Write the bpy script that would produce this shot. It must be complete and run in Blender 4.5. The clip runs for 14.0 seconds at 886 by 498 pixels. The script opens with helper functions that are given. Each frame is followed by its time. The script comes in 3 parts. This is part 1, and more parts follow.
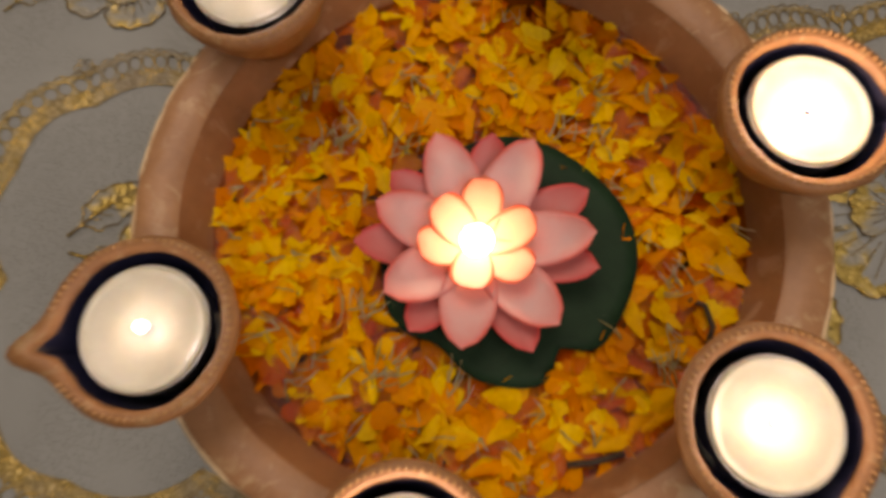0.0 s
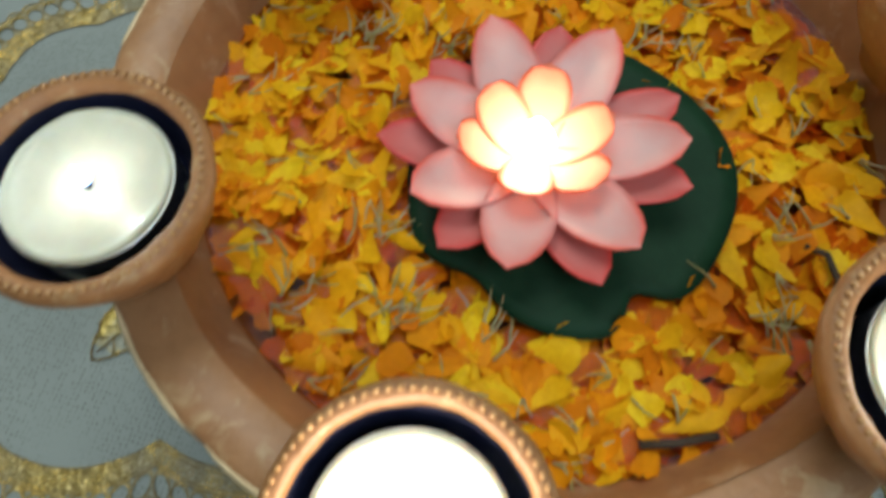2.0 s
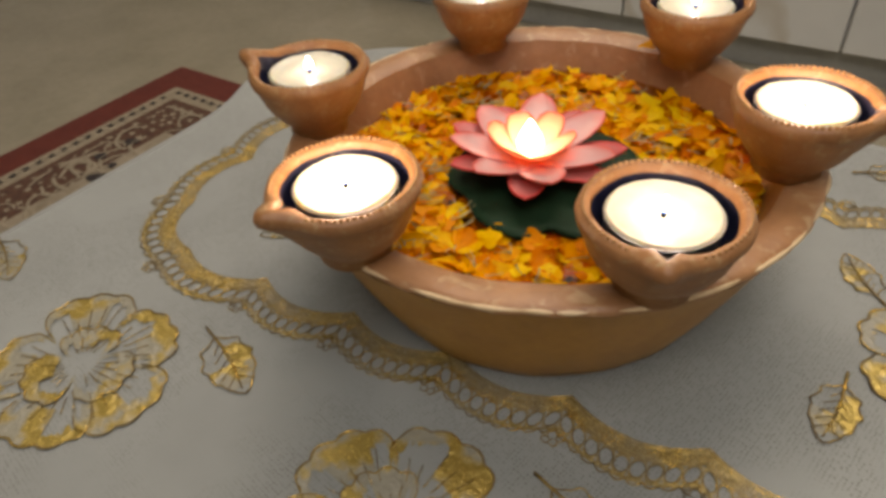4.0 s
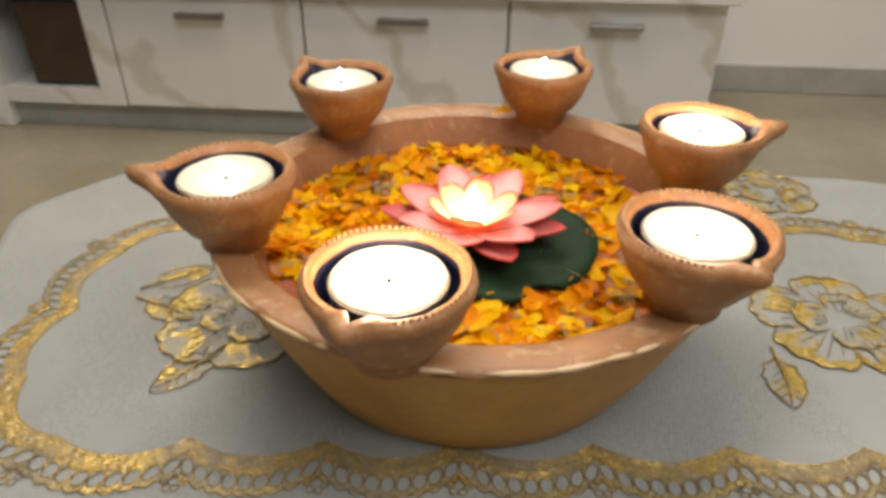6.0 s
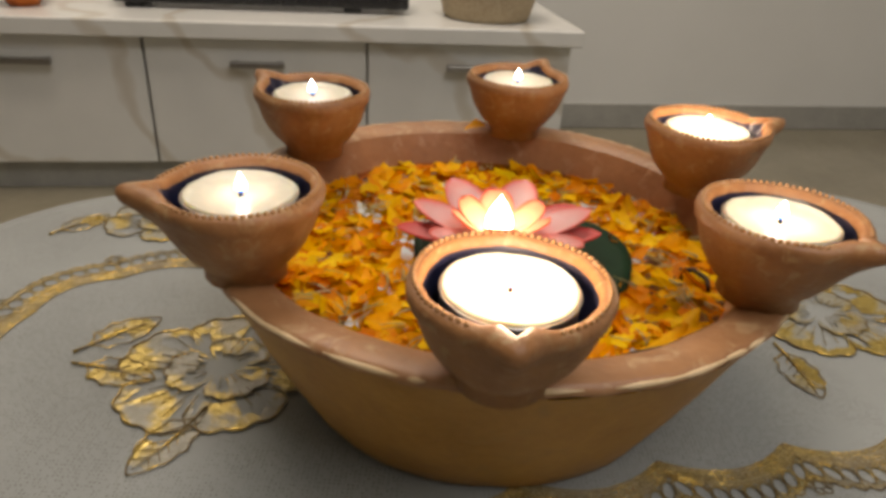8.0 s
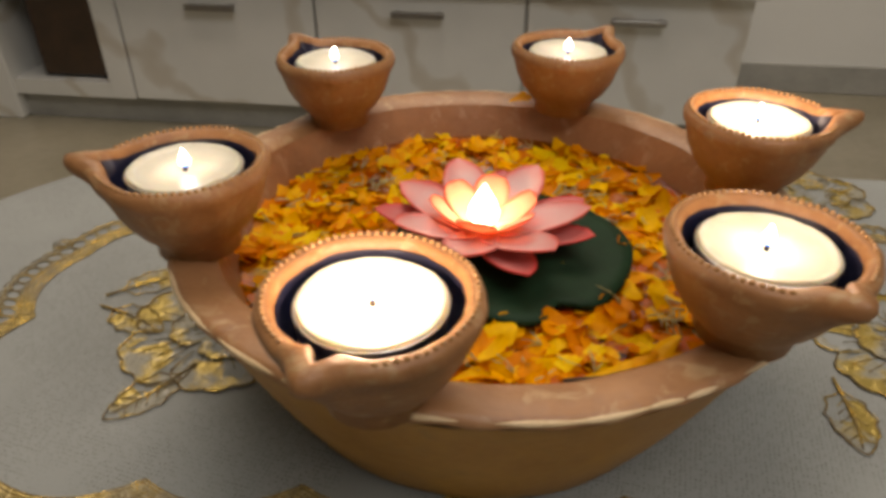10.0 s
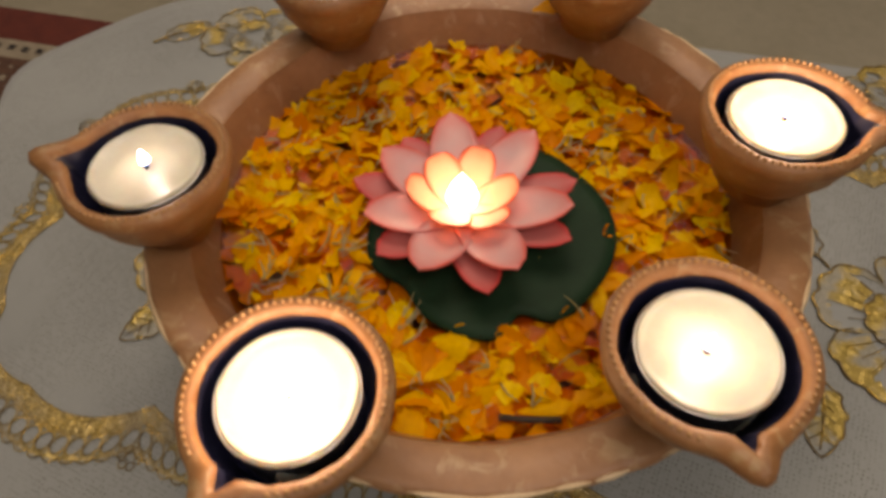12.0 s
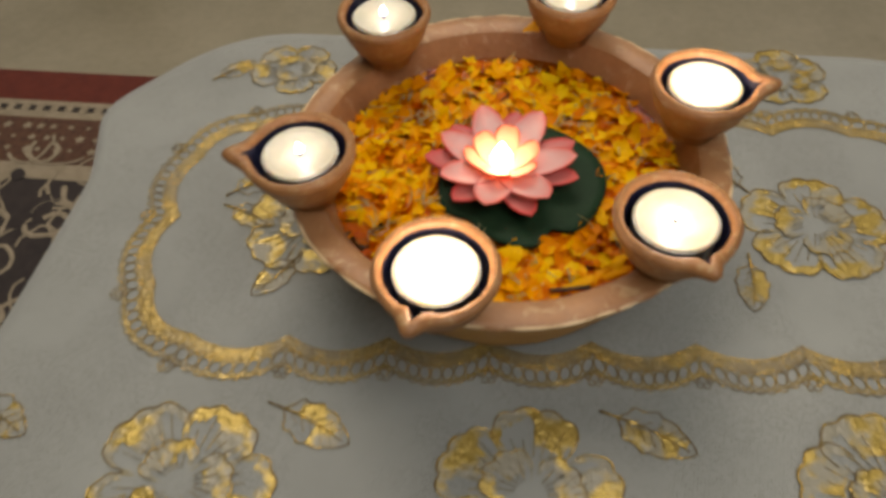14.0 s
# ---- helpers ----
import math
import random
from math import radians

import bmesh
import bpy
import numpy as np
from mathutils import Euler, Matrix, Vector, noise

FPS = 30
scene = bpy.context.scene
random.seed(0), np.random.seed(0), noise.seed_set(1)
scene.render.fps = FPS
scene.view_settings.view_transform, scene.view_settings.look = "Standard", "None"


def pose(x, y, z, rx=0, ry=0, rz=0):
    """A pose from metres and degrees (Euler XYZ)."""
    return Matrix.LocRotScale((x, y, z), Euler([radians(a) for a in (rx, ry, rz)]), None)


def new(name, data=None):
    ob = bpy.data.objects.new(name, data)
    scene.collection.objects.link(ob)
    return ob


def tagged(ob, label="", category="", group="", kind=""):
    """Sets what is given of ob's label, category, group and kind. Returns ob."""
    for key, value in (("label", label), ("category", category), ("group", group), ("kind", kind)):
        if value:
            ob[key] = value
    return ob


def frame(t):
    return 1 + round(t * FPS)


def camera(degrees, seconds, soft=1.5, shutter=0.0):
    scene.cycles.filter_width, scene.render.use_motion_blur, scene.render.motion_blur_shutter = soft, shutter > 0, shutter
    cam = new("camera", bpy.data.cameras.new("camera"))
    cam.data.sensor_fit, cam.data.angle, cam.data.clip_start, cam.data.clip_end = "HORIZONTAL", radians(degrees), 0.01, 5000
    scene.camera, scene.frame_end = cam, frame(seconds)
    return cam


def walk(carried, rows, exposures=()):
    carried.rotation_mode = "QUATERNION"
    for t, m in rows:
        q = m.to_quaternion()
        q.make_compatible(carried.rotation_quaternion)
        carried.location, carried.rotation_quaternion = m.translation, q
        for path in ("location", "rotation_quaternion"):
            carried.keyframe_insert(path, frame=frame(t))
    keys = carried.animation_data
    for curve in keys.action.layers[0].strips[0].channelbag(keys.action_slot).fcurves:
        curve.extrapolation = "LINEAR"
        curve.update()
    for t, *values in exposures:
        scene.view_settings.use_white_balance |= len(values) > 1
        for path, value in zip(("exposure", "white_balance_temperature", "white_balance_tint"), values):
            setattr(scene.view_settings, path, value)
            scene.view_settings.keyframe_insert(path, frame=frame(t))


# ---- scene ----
LENS = 65.97
cam = camera(LENS, 14.0, soft=3.7, shutter=0.4)
ROWS = [  # seconds; eye; turn to the left, tilt and lean in degrees
    (0.0, (0.0024, -0.0639, 0.2698), 14.92, -74.72, -4.41),
    (0.5, (-0.0003, -0.0392, 0.2058), 12.19, -75.59, -0.91),
    (1.0, (-0.0036, -0.0316, 0.1926), 19.18, -78.15, -7.81),
    (1.5, (-0.0001, -0.0517, 0.1975), 20.28, -74.07, -7.24),
    (2.0, (0.0025, -0.0923, 0.2104), 18.70, -68.07, -3.41),
    (2.5, (0.0122, -0.1316, 0.1946), 22.23, -64.45, 1.25),
    (3.0, (0.0407, -0.1568, 0.1915), 26.58, -55.90, 4.04),
    (3.5, (0.1095, -0.1948, 0.2069), 34.93, -43.74, -0.60),
    (4.0, (0.1496, -0.1983, 0.2158), 47.46, -39.73, -4.53),
    (6.5, (0.0274, -0.2482, 0.1982), 9.60, -30.96, 1.69),
    (7.0, (0.0065, -0.2460, 0.1890), 5.87, -29.74, 3.33),
    (7.5, (-0.0202, -0.2410, 0.1784), 0.13, -27.86, 3.65),
    (10.0, (0.0449, -0.2055, 0.1839), 17.13, -32.67, 0.36),
    (10.5, (0.0865, -0.1913, 0.1875), 26.80, -33.04, -0.73),
    (11.0, (0.1069, -0.1781, 0.1869), 36.71, -34.42, -2.26),
    (11.5, (0.0919, -0.1581, 0.2063), 33.49, -42.28, -4.02),
    (12.0, (0.0598, -0.1394, 0.2383), 27.70, -53.54, -3.16),
    (12.5, (0.0282, -0.1127, 0.2465), 22.03, -58.39, -4.71),
    (13.0, (0.0228, -0.1194, 0.2486), 20.82, -61.88, -6.06),
    (13.5, (0.0371, -0.1612, 0.2802), 21.72, -57.33, -5.76),
    (14.0, (0.0523, -0.2397, 0.3042), 20.57, -52.04, -3.58),
]
EXPOSURES = [  # seconds, stops, kelvin, tint
    (0.0, -0.16, 7900, 26), (0.5, -0.05, 7200, 15), (1.0, 0.02, 6100, 4), (1.5, 0.14, 5700, -5), (2.0, 0.28, 5600, -6), (2.5, -0.38, 6100, 8), (3.0, -0.36, 7000, 18),
    (3.5, 0.12, 7200, 17), (4.0, 0.46, 7300, 18), (6.5, 0.98, 7000, 17), (7.0, 0.92, 7000, 17), (7.5, 0.50, 7100, 18), (10.0, 0.30, 7400, 18), (11.0, 0.12, 7500, 18), (11.5, 0.16, 7800, 21),
    (12.0, -0.08, 7900, 23), (12.5, -0.45, 8400, 26), (13.0, -0.23, 7900, 22), (13.5, -0.22, 7700, 20), (14.0, 0.30, 7200, 15),
]
walk(cam, [(t, Matrix.Translation(eye) @ pose(0, 0, 0, 0, 0, turn) @ pose(0, 0, 0, 90 + tilt) @ pose(0, 0, 0, 0, 0, lean)) for t, eye, turn, tilt, lean in ROWS], EXPOSURES)

# ---- world and large lights ----
FLOOR = -0.49
ROOM = pose(0, 0, 0, 0, 0, 10.5)
world = bpy.data.worlds.new("room_air")
scene.world = world
world.use_nodes = True
world.node_tree.nodes["Background"].inputs[0].default_value = (0.9, 0.95, 1.0, 1)
world.node_tree.nodes["Background"].inputs[1].default_value = 0.02


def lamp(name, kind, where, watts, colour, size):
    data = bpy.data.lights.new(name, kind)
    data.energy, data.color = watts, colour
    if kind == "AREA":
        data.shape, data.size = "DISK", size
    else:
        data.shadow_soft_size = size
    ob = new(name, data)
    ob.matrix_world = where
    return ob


# unseen overhead light, placed for the light that comes from the far side
lamp("unseen_overhead_light", "AREA", ROOM @ pose(-0.35, 1.0, 2.12), 27, (1.0, 0.95, 0.86), 1.5)
# added fill from overhead; brightens the bowl's front and the cloth before it
lamp("unseen_overhead_light", "AREA", ROOM @ pose(0.7, -1.0, 2.12), 25, (0.92, 0.96, 1.0), 1.5)

# ---- materials ----


def mat(name, rough=0.5, metal=0.0):
    m = bpy.data.materials.new(name)
    m.use_nodes = True
    nt = m.node_tree
    p = nt.nodes["Principled BSDF"]
    p.inputs["Roughness"].default_value = rough
    p.inputs["Metallic"].default_value = metal
    return m, nt, p


def node(nt, kind, **sets):
    n = nt.nodes.new(kind)
    for k, v in sets.items():
        n.inputs[k.replace("_", " ")].default_value = v
    return n


def ramp(nt, fac, stops):
    r = nt.nodes.new("ShaderNodeValToRGB")
    e = r.color_ramp.elements
    while len(e) < len(stops):
        e.new(0.5)
    for el, (at, c) in zip(e, stops):
        el.position, el.color = at, (*c, 1)
    nt.links.new(fac, r.inputs[0])
    return r.outputs[0]


def noise_of(nt, scale, detail=4.0, rough=0.55, world_space=False, distortion=0.0):
    tc = nt.nodes.new("ShaderNodeTexCoord")
    n = node(nt, "ShaderNodeTexNoise", Scale=scale, Detail=detail, Roughness=rough, Distortion=distortion)
    if world_space:
        g = nt.nodes.new("ShaderNodeNewGeometry")
        nt.links.new(g.outputs["Position"], n.inputs["Vector"])
    else:
        nt.links.new(tc.outputs["Object"], n.inputs["Vector"])
    return n.outputs[0]


def mix(nt, fac, a, b, mode="MIX"):
    m = nt.nodes.new("ShaderNodeMix")
    m.data_type, m.blend_type = "RGBA", mode
    for sock, v in ((m.inputs[0], fac), (m.inputs[6], a), (m.inputs[7], b)):
        if hasattr(v, "default_value") and hasattr(v, "links"):
            nt.links.new(v, sock)
        elif isinstance(v, tuple):
            sock.default_value = (*v, 1)
        else:
            sock.default_value = v
    return m.outputs[2]


def bump(nt, p, height, strength, distance):
    b = node(nt, "ShaderNodeBump", Strength=strength, Distance=distance)
    nt.links.new(height, b.inputs["Height"])
    nt.links.new(b.outputs[0], p.inputs["Normal"])


def mottled(name, dark, light, scale, rough=0.5, fine=0.0, bump_mm=0.0, metal=0.0, stains=None):
    """Two scales of noise between two colours, with relief."""
    m, nt, p = mat(name, rough, metal)
    big = noise_of(nt, scale)
    col = ramp(nt, big, [(0.3, dark), (0.7, light)])
    small = noise_of(nt, fine or scale * 7, 6)
    col = mix(nt, 0.35, col, ramp(nt, small, [(0.25, dark), (0.75, light)]))
    if stains:
        spot = noise_of(nt, scale * 2.6, 5, 0.6, distortion=0.6)
        col = mix(nt, ramp(nt, spot, [(0.56, (0, 0, 0)), (0.68, (1, 1, 1))]), col, stains)
    nt.links.new(col, p.inputs["Base Color"])
    if bump_mm:
        bump(nt, p, small, 0.6, bump_mm / 1000)
    return m


def island_varied(name, stops, rough=0.5, through_light=0.0, by_object=False):
    """Colour that varies from piece to piece, with fine streaks."""
    m, nt, p = mat(name, rough)
    src = nt.nodes.new("ShaderNodeObjectInfo").outputs["Random"] if by_object else nt.nodes.new("ShaderNodeNewGeometry").outputs["Random Per Island"]
    col = ramp(nt, src, stops)
    streak = noise_of(nt, 500, 3)
    col = mix(nt, ramp(nt, streak, [(0.3, (0.35, 0.35, 0.35)), (0.7, (0, 0, 0))]), col, (0.60, 0.20, 0.004))
    nt.links.new(col, p.inputs["Base Color"])
    p.inputs["Specular IOR Level"].default_value = 0.12
    if through_light:
        t = nt.nodes.new("ShaderNodeBsdfTranslucent")
        nt.links.new(col, t.inputs["Color"])
        ms = nt.nodes.new("ShaderNodeMixShader")
        ms.inputs[0].default_value = through_light
        nt.links.new(p.outputs[0], ms.inputs[1])
        nt.links.new(t.outputs[0], ms.inputs[2])
        nt.links.new(ms.outputs[0], nt.nodes["Material Output"].inputs[0])
    return m


def glowing(name, colour, strength):
    m = bpy.data.materials.new(name)
    m.use_nodes = True
    nt = m.node_tree
    e = nt.nodes.new("ShaderNodeEmission")
    e.inputs[0].default_value, e.inputs[1].default_value = (*colour, 1), strength
    nt.links.new(e.outputs[0], nt.nodes["Material Output"].inputs[0])
    return m


TERRACOTTA = mottled("terracotta", (0.245, 0.100, 0.040), (0.43, 0.200, 0.086), 34, 0.40, 260, 0.7, stains=(0.46, 0.265, 0.150))
LAMP_CLAY = mottled("lamp_clay", (0.19, 0.078, 0.024), (0.35, 0.162, 0.058), 70, 0.48, 420, 0.6, stains=(0.35, 0.21, 0.095))
RIM_TOP = mottled("rubbed_rim_clay", (0.25, 0.112, 0.045), (0.41, 0.205, 0.088), 46, 0.44, 300, 0.7, stains=(0.45, 0.285, 0.145))
CLAY_WASH = mottled("ochre_washed_clay", (0.30, 0.137, 0.022), (0.50, 0.262, 0.056), 30, 0.48, 320, 0.3, stains=(0.37, 0.20, 0.05))
RIM_CLAY = mottled("worn_rim_clay", (0.52, 0.36, 0.18), (0.76, 0.58, 0.36), 60, 0.55, 400, 0.3)
NAVY = mottled("navy_paint", (0.007, 0.008, 0.020), (0.020, 0.022, 0.055), 90, 0.35)
BEAD_CLAY = mottled("burnished_clay", (0.30, 0.155, 0.060), (0.46, 0.26, 0.115), 80, 0.22, 300, 0.1)
FOIL = mottled("aluminium_foil", (0.55, 0.55, 0.55), (0.75, 0.75, 0.74), 200, 0.3, metal=1.0)
WICK = mottled("charred_wick", (0.01, 0.01, 0.01), (0.05, 0.04, 0.03), 900, 0.9)
TWIG = mottled("dark_twig", (0.02, 0.012, 0.006), (0.07, 0.04, 0.02), 400, 0.8)


def wax_material():
    m, nt, p = mat("candle_wax", 0.3)
    col = ramp(nt, noise_of(nt, 120, 4), [(0.3, (0.44, 0.42, 0.33)), (0.7, (0.52, 0.50, 0.40))])
    nt.links.new(col, p.inputs["Base Color"])
    p.inputs["Subsurface Weight"].default_value = 0.35
    p.inputs["Subsurface Radius"].default_value = (0.010, 0.006, 0.003)
    p.inputs["Subsurface Scale"].default_value = 1.0
    return m


WAX = wax_material()


def flame_material():
    """White flame that turns blue at its foot."""
    m = glowing("candle_flame", (1.0, 0.95, 0.92), 30)
    nt = m.node_tree
    tc = nt.nodes.new("ShaderNodeTexCoord")
    xyz = nt.nodes.new("ShaderNodeSeparateXYZ")
    nt.links.new(tc.outputs["Generated"], xyz.inputs[0])
    col = ramp(nt, xyz.outputs[2], [(0.08, (0.002, 0.011, 0.050)), (0.26, (0.010, 0.035, 0.090)), (0.46, (1.0, 0.95, 0.92))])
    nt.links.new(col, nt.nodes["Emission"].inputs[0])
    return m


FLAME = flame_material()
LOTUS_FLAME = glowing("lotus_flame", (1.0, 0.85, 0.60), 20)
PETALS = [(0.0, (0.72, 0.18, 0.001)), (0.3, (0.89, 0.34, 0.001)), (0.65, (0.93, 0.50, 0.002)), (1.0, (0.95, 0.66, 0.008))]
MARIGOLD = island_varied("marigold_mass", PETALS, 0.55, 0.3)
MARIGOLD_ONE = island_varied("marigold_petal", PETALS, 0.5, 0.3, by_object=True)
FLORET = island_varied("pale_floret", [(0.0, (0.46, 0.42, 0.13)), (1.0, (0.66, 0.62, 0.38))], 0.5, 0.3)


def lotus_material(name, inner, edge, through_light):
    """Pale petal that reddens to its edge; the petal's own u runs along it and v across it."""
    m, nt, p = mat(name, 0.42)
    uv = nt.nodes.new("ShaderNodeUVMap")
    sep = nt.nodes.new("ShaderNodeSeparateXYZ")
    nt.links.new(uv.outputs[0], sep.inputs[0])
    wob = nt.nodes.new("ShaderNodeMath")
    wob.operation = "MULTIPLY_ADD"
    nt.links.new(noise_of(nt, 180, 3), wob.inputs[0])
    wob.inputs[1].default_value = 0.25
    nt.links.new(sep.outputs[0], wob.inputs[2])
    col = ramp(nt, wob.outputs[0], [(0.45, inner), (0.85, tuple((a + 2 * b) / 3 for a, b in zip(inner, edge))), (1.0, edge)])
    nt.links.new(col, p.inputs["Base Color"])
    t = nt.nodes.new("ShaderNodeBsdfTranslucent")
    nt.links.new(col, t.inputs["Color"])
    ms = nt.nodes.new("ShaderNodeMixShader")
    ms.inputs[0].default_value = through_light
    nt.links.new(p.outputs[0], ms.inputs[1])
    nt.links.new(t.outputs[0], ms.inputs[2])
    nt.links.new(ms.outputs[0], nt.nodes["Material Output"].inputs[0])
    return m


LOTUS_UP = lotus_material("pink_petal", (0.84, 0.58, 0.55), (0.85, 0.15, 0.11), 0.36)
LOTUS_LOW = lotus_material("deep_pink_petal", (0.68, 0.22, 0.20), (0.72, 0.06, 0.05), 0.3)
LOTUS_IN = lotus_material("heart_petal", (0.88, 0.45, 0.29), (0.88, 0.22, 0.11), 0.5)
PAD = mottled("lily_pad_green", (0.005, 0.018, 0.007), (0.012, 0.038, 0.016), 60, 0.6)
PAD.node_tree.nodes["Principled BSDF"].inputs["Specular IOR Level"].default_value = 0.15


def water_material():
    m = bpy.data.materials.new("amber_water")
    m.use_nodes = True
    nt = m.node_tree
    fr = node(nt, "ShaderNodeFresnel", IOR=1.14)
    tr = nt.nodes.new("ShaderNodeBsdfTransparent")
    tr.inputs[0].default_value = (0.80, 0.56, 0.20, 1)
    gl = node(nt, "ShaderNodeBsdfGlossy", Roughness=0.12)
    ms = nt.nodes.new("ShaderNodeMixShader")
    for a, b in ((fr.outputs[0], ms.inputs[0]), (tr.outputs[0], ms.inputs[1]), (gl.outputs[0], ms.inputs[2]), (ms.outputs[0], nt.nodes["Material Output"].inputs[0])):
        nt.links.new(a, b)
    return m


WATER = water_material()


def cloth_material():
    m, nt, p = mat("white_tablecloth", 0.75)
    g = nt.nodes.new("ShaderNodeNewGeometry")
    col = ramp(nt, noise_of(nt, 9, 4, world_space=True), [(0.3, (0.198, 0.208, 0.194)), (0.7, (0.253, 0.266, 0.248))])
    # woven pinholes in loose patches
    v = node(nt, "ShaderNodeTexVoronoi", Scale=620, Randomness=0.28)
    nt.links.new(g.outputs["Position"], v.inputs["Vector"])
    hole = ramp(nt, v.outputs["Distance"], [(0.20, (1, 1, 1)), (0.29, (0, 0, 0))])
    patch = ramp(nt, noise_of(nt, 14, 3, world_space=True), [(0.40, (0, 0, 0)), (0.50, (1, 1, 1))])
    both = mix(nt, 1.0, hole, patch, "MULTIPLY")
    col = mix(nt, both, col, (0.11, 0.108, 0.095))
    nt.links.new(col, p.inputs["Base Color"])
    p.inputs["Sheen Weight"].default_value = 0.2
    weave = node(nt, "ShaderNodeTexNoise", Scale=1500, Detail=2.0)
    nt.links.new(g.outputs["Position"], weave.inputs["Vector"])
    bump(nt, p, weave.outputs[0], 0.35, 0.0004)
    return m


CLOTH = cloth_material()


def gold_material(name, a, b, rough, metal, scale, edge=0.05):
    """Printed gold, finely puckered: dull colour with random bright metallic blotches that put glints into it."""
    m, nt, p = mat(name, rough, 0.0)
    blotch = noise_of(nt, scale, 5, world_space=True)
    nt.links.new(ramp(nt, blotch, [(0.51 - edge, a), (0.51 + edge, b)]), p.inputs["Base Color"])
    nt.links.new(ramp(nt, blotch, [(0.52 - edge, (metal[0],) * 3), (0.52 + edge, (metal[1],) * 3)]), p.inputs["Metallic"])
    grain = noise_of(nt, 900, 3, world_space=True)
    nt.links.new(ramp(nt, grain, [(0.3, (rough * 0.7,) * 3), (0.7, (rough * 1.25,) * 3)]), p.inputs["Roughness"])
    bump(nt, p, noise_of(nt, 240, 4, world_space=True), 0.7, 0.0022)
    return m


GOLD = gold_material("gold_thread", (0.185, 0.130, 0.052), (0.60, 0.40, 0.090), 0.24, (0.30, 0.9), 110)
GOLD_WASH = gold_material("gold_film", (0.245, 0.232, 0.178), (0.44, 0.320, 0.080), 0.24, (0.0, 0.52), 60)
LACE = gold_material("lace_weave", (0.225, 0.190, 0.120), (0.42, 0.31, 0.105), 0.26, (0.05, 0.55), 24, 0.10)


def marble_material():
    m, nt, p = mat("veined_marble", 0.22)
    base = ramp(nt, noise_of(nt, 3, 5), [(0.3, (0.60, 0.605, 0.57)), (0.7, (0.72, 0.715, 0.67))])
    tc = nt.nodes.new("ShaderNodeTexCoord")
    mp = nt.nodes.new("ShaderNodeMapping")
    mp.inputs["Rotation"].default_value = (0.3, 0.7, 0.4)
    nt.links.new(tc.outputs["Object"], mp.inputs[0])
    w = node(nt, "ShaderNodeTexWave", Scale=1.3, Distortion=9.0, Detail=4.0, Detail_Scale=1.4)
    nt.links.new(mp.outputs[0], w.inputs[0])
    vein = ramp(nt, w.outputs[1], [(0.0, (0.42, 0.42, 0.42)), (0.08, (0.0, 0.0, 0.0))])
    nt.links.new(mix(nt, vein, base, (0.40, 0.32, 0.20)), p.inputs["Base Color"])
    return m


MARBLE = marble_material()
PLINTH = mottled("grey_stone", (0.28, 0.28, 0.25), (0.40, 0.39, 0.35), 12, 0.4)
WALL = mottled("cream_wall_paint", (0.66, 0.66, 0.62), (0.74, 0.74, 0.70), 2.0, 0.8, 180, 0.3)
FLOOR_M = mottled("beige_floor_tile", (0.20, 0.18, 0.125), (0.29, 0.26, 0.19), 4, 0.22, 60)
STEEL = mottled("brushed_steel", (0.28, 0.27, 0.25), (0.42, 0.41, 0.38), 300, 0.35, metal=1.0)
BLACK = mottled("black_plastic", (0.008, 0.008, 0.009), (0.02, 0.02, 0.02), 60, 0.25)
ORANGE = mottled("orange_glaze", (0.55, 0.12, 0.02), (0.75, 0.22, 0.04), 40, 0.3)
WOOD = mottled("dark_wood", (0.03, 0.018, 0.01), (0.08, 0.045, 0.025), 14, 0.4)
TABLE_WOOD = mottled("brown_table_wood", (0.12, 0.06, 0.03), (0.24, 0.13, 0.06), 10, 0.5)
WICKER = mottled("beige_wicker", (0.36, 0.27, 0.16), (0.52, 0.42, 0.28), 120, 0.7, 500, 0.8)
MAROON = mottled("maroon_cloth_and_reflection", (0.20, 0.02, 0.015), (0.32, 0.05, 0.03), 50, 0.8)
RUG_RED = mottled("rug_red_wool", (0.075, 0.011, 0.006), (0.13, 0.022, 0.011), 60, 0.95, 700, 1.5)
RUG_CREAM = mottled("rug_cream_wool", (0.20, 0.165, 0.11), (0.30, 0.25, 0.18), 60, 0.95, 700, 1.5)
RUG_BROWN = mottled("rug_brown_wool", (0.04, 0.018, 0.012), (0.12, 0.055, 0.03), 90, 0.95, 500, 1.5)
RUG_DARK = mottled("rug_dark_wool", (0.014, 0.011, 0.012), (0.04, 0.03, 0.027), 60, 0.95, 700, 1.5)

# ---- builders ----


def mesh_of(bm, name, material, smooth=True):
    me = bpy.data.meshes.new(name)
    bm.normal_update()
    bm.to_mesh(me)
    bm.free()
    me.materials.append(material)
    if smooth:
        me.polygons.foreach_set("use_smooth", [True] * len(me.polygons))
    return me


def part(name, bm, material, parent, label="", smooth=True):
    ob = new(name, mesh_of(bm, name, material, smooth))
    ob.parent = parent
    if label:
        tagged(ob, label)
    return ob


def thing(name, where, label, category, group="", kind=""):
    ob = new(name)
    ob.empty_display_size = 0.02
    ob.matrix_world = where
    return tagged(ob, label, category, group, kind)


def box(bm, lo, hi, bevel=0.0):
    c = [(a + b) / 2 for a, b in zip(lo, hi)]
    s = [b - a for a, b in zip(lo, hi)]
    r = bmesh.ops.create_cube(bm, size=1, matrix=Matrix.Translation(c) @ Matrix.Diagonal((*s, 1)))
    if bevel:
        es = list({e for v in r["verts"] for e in v.link_edges})
        bmesh.ops.bevel(bm, geom=es, offset=bevel, segments=2, affect="EDGES", profile=0.5)
    return bm


def boxed(lo, hi, bevel=0.0):
    return box(bmesh.new(), lo, hi, bevel)


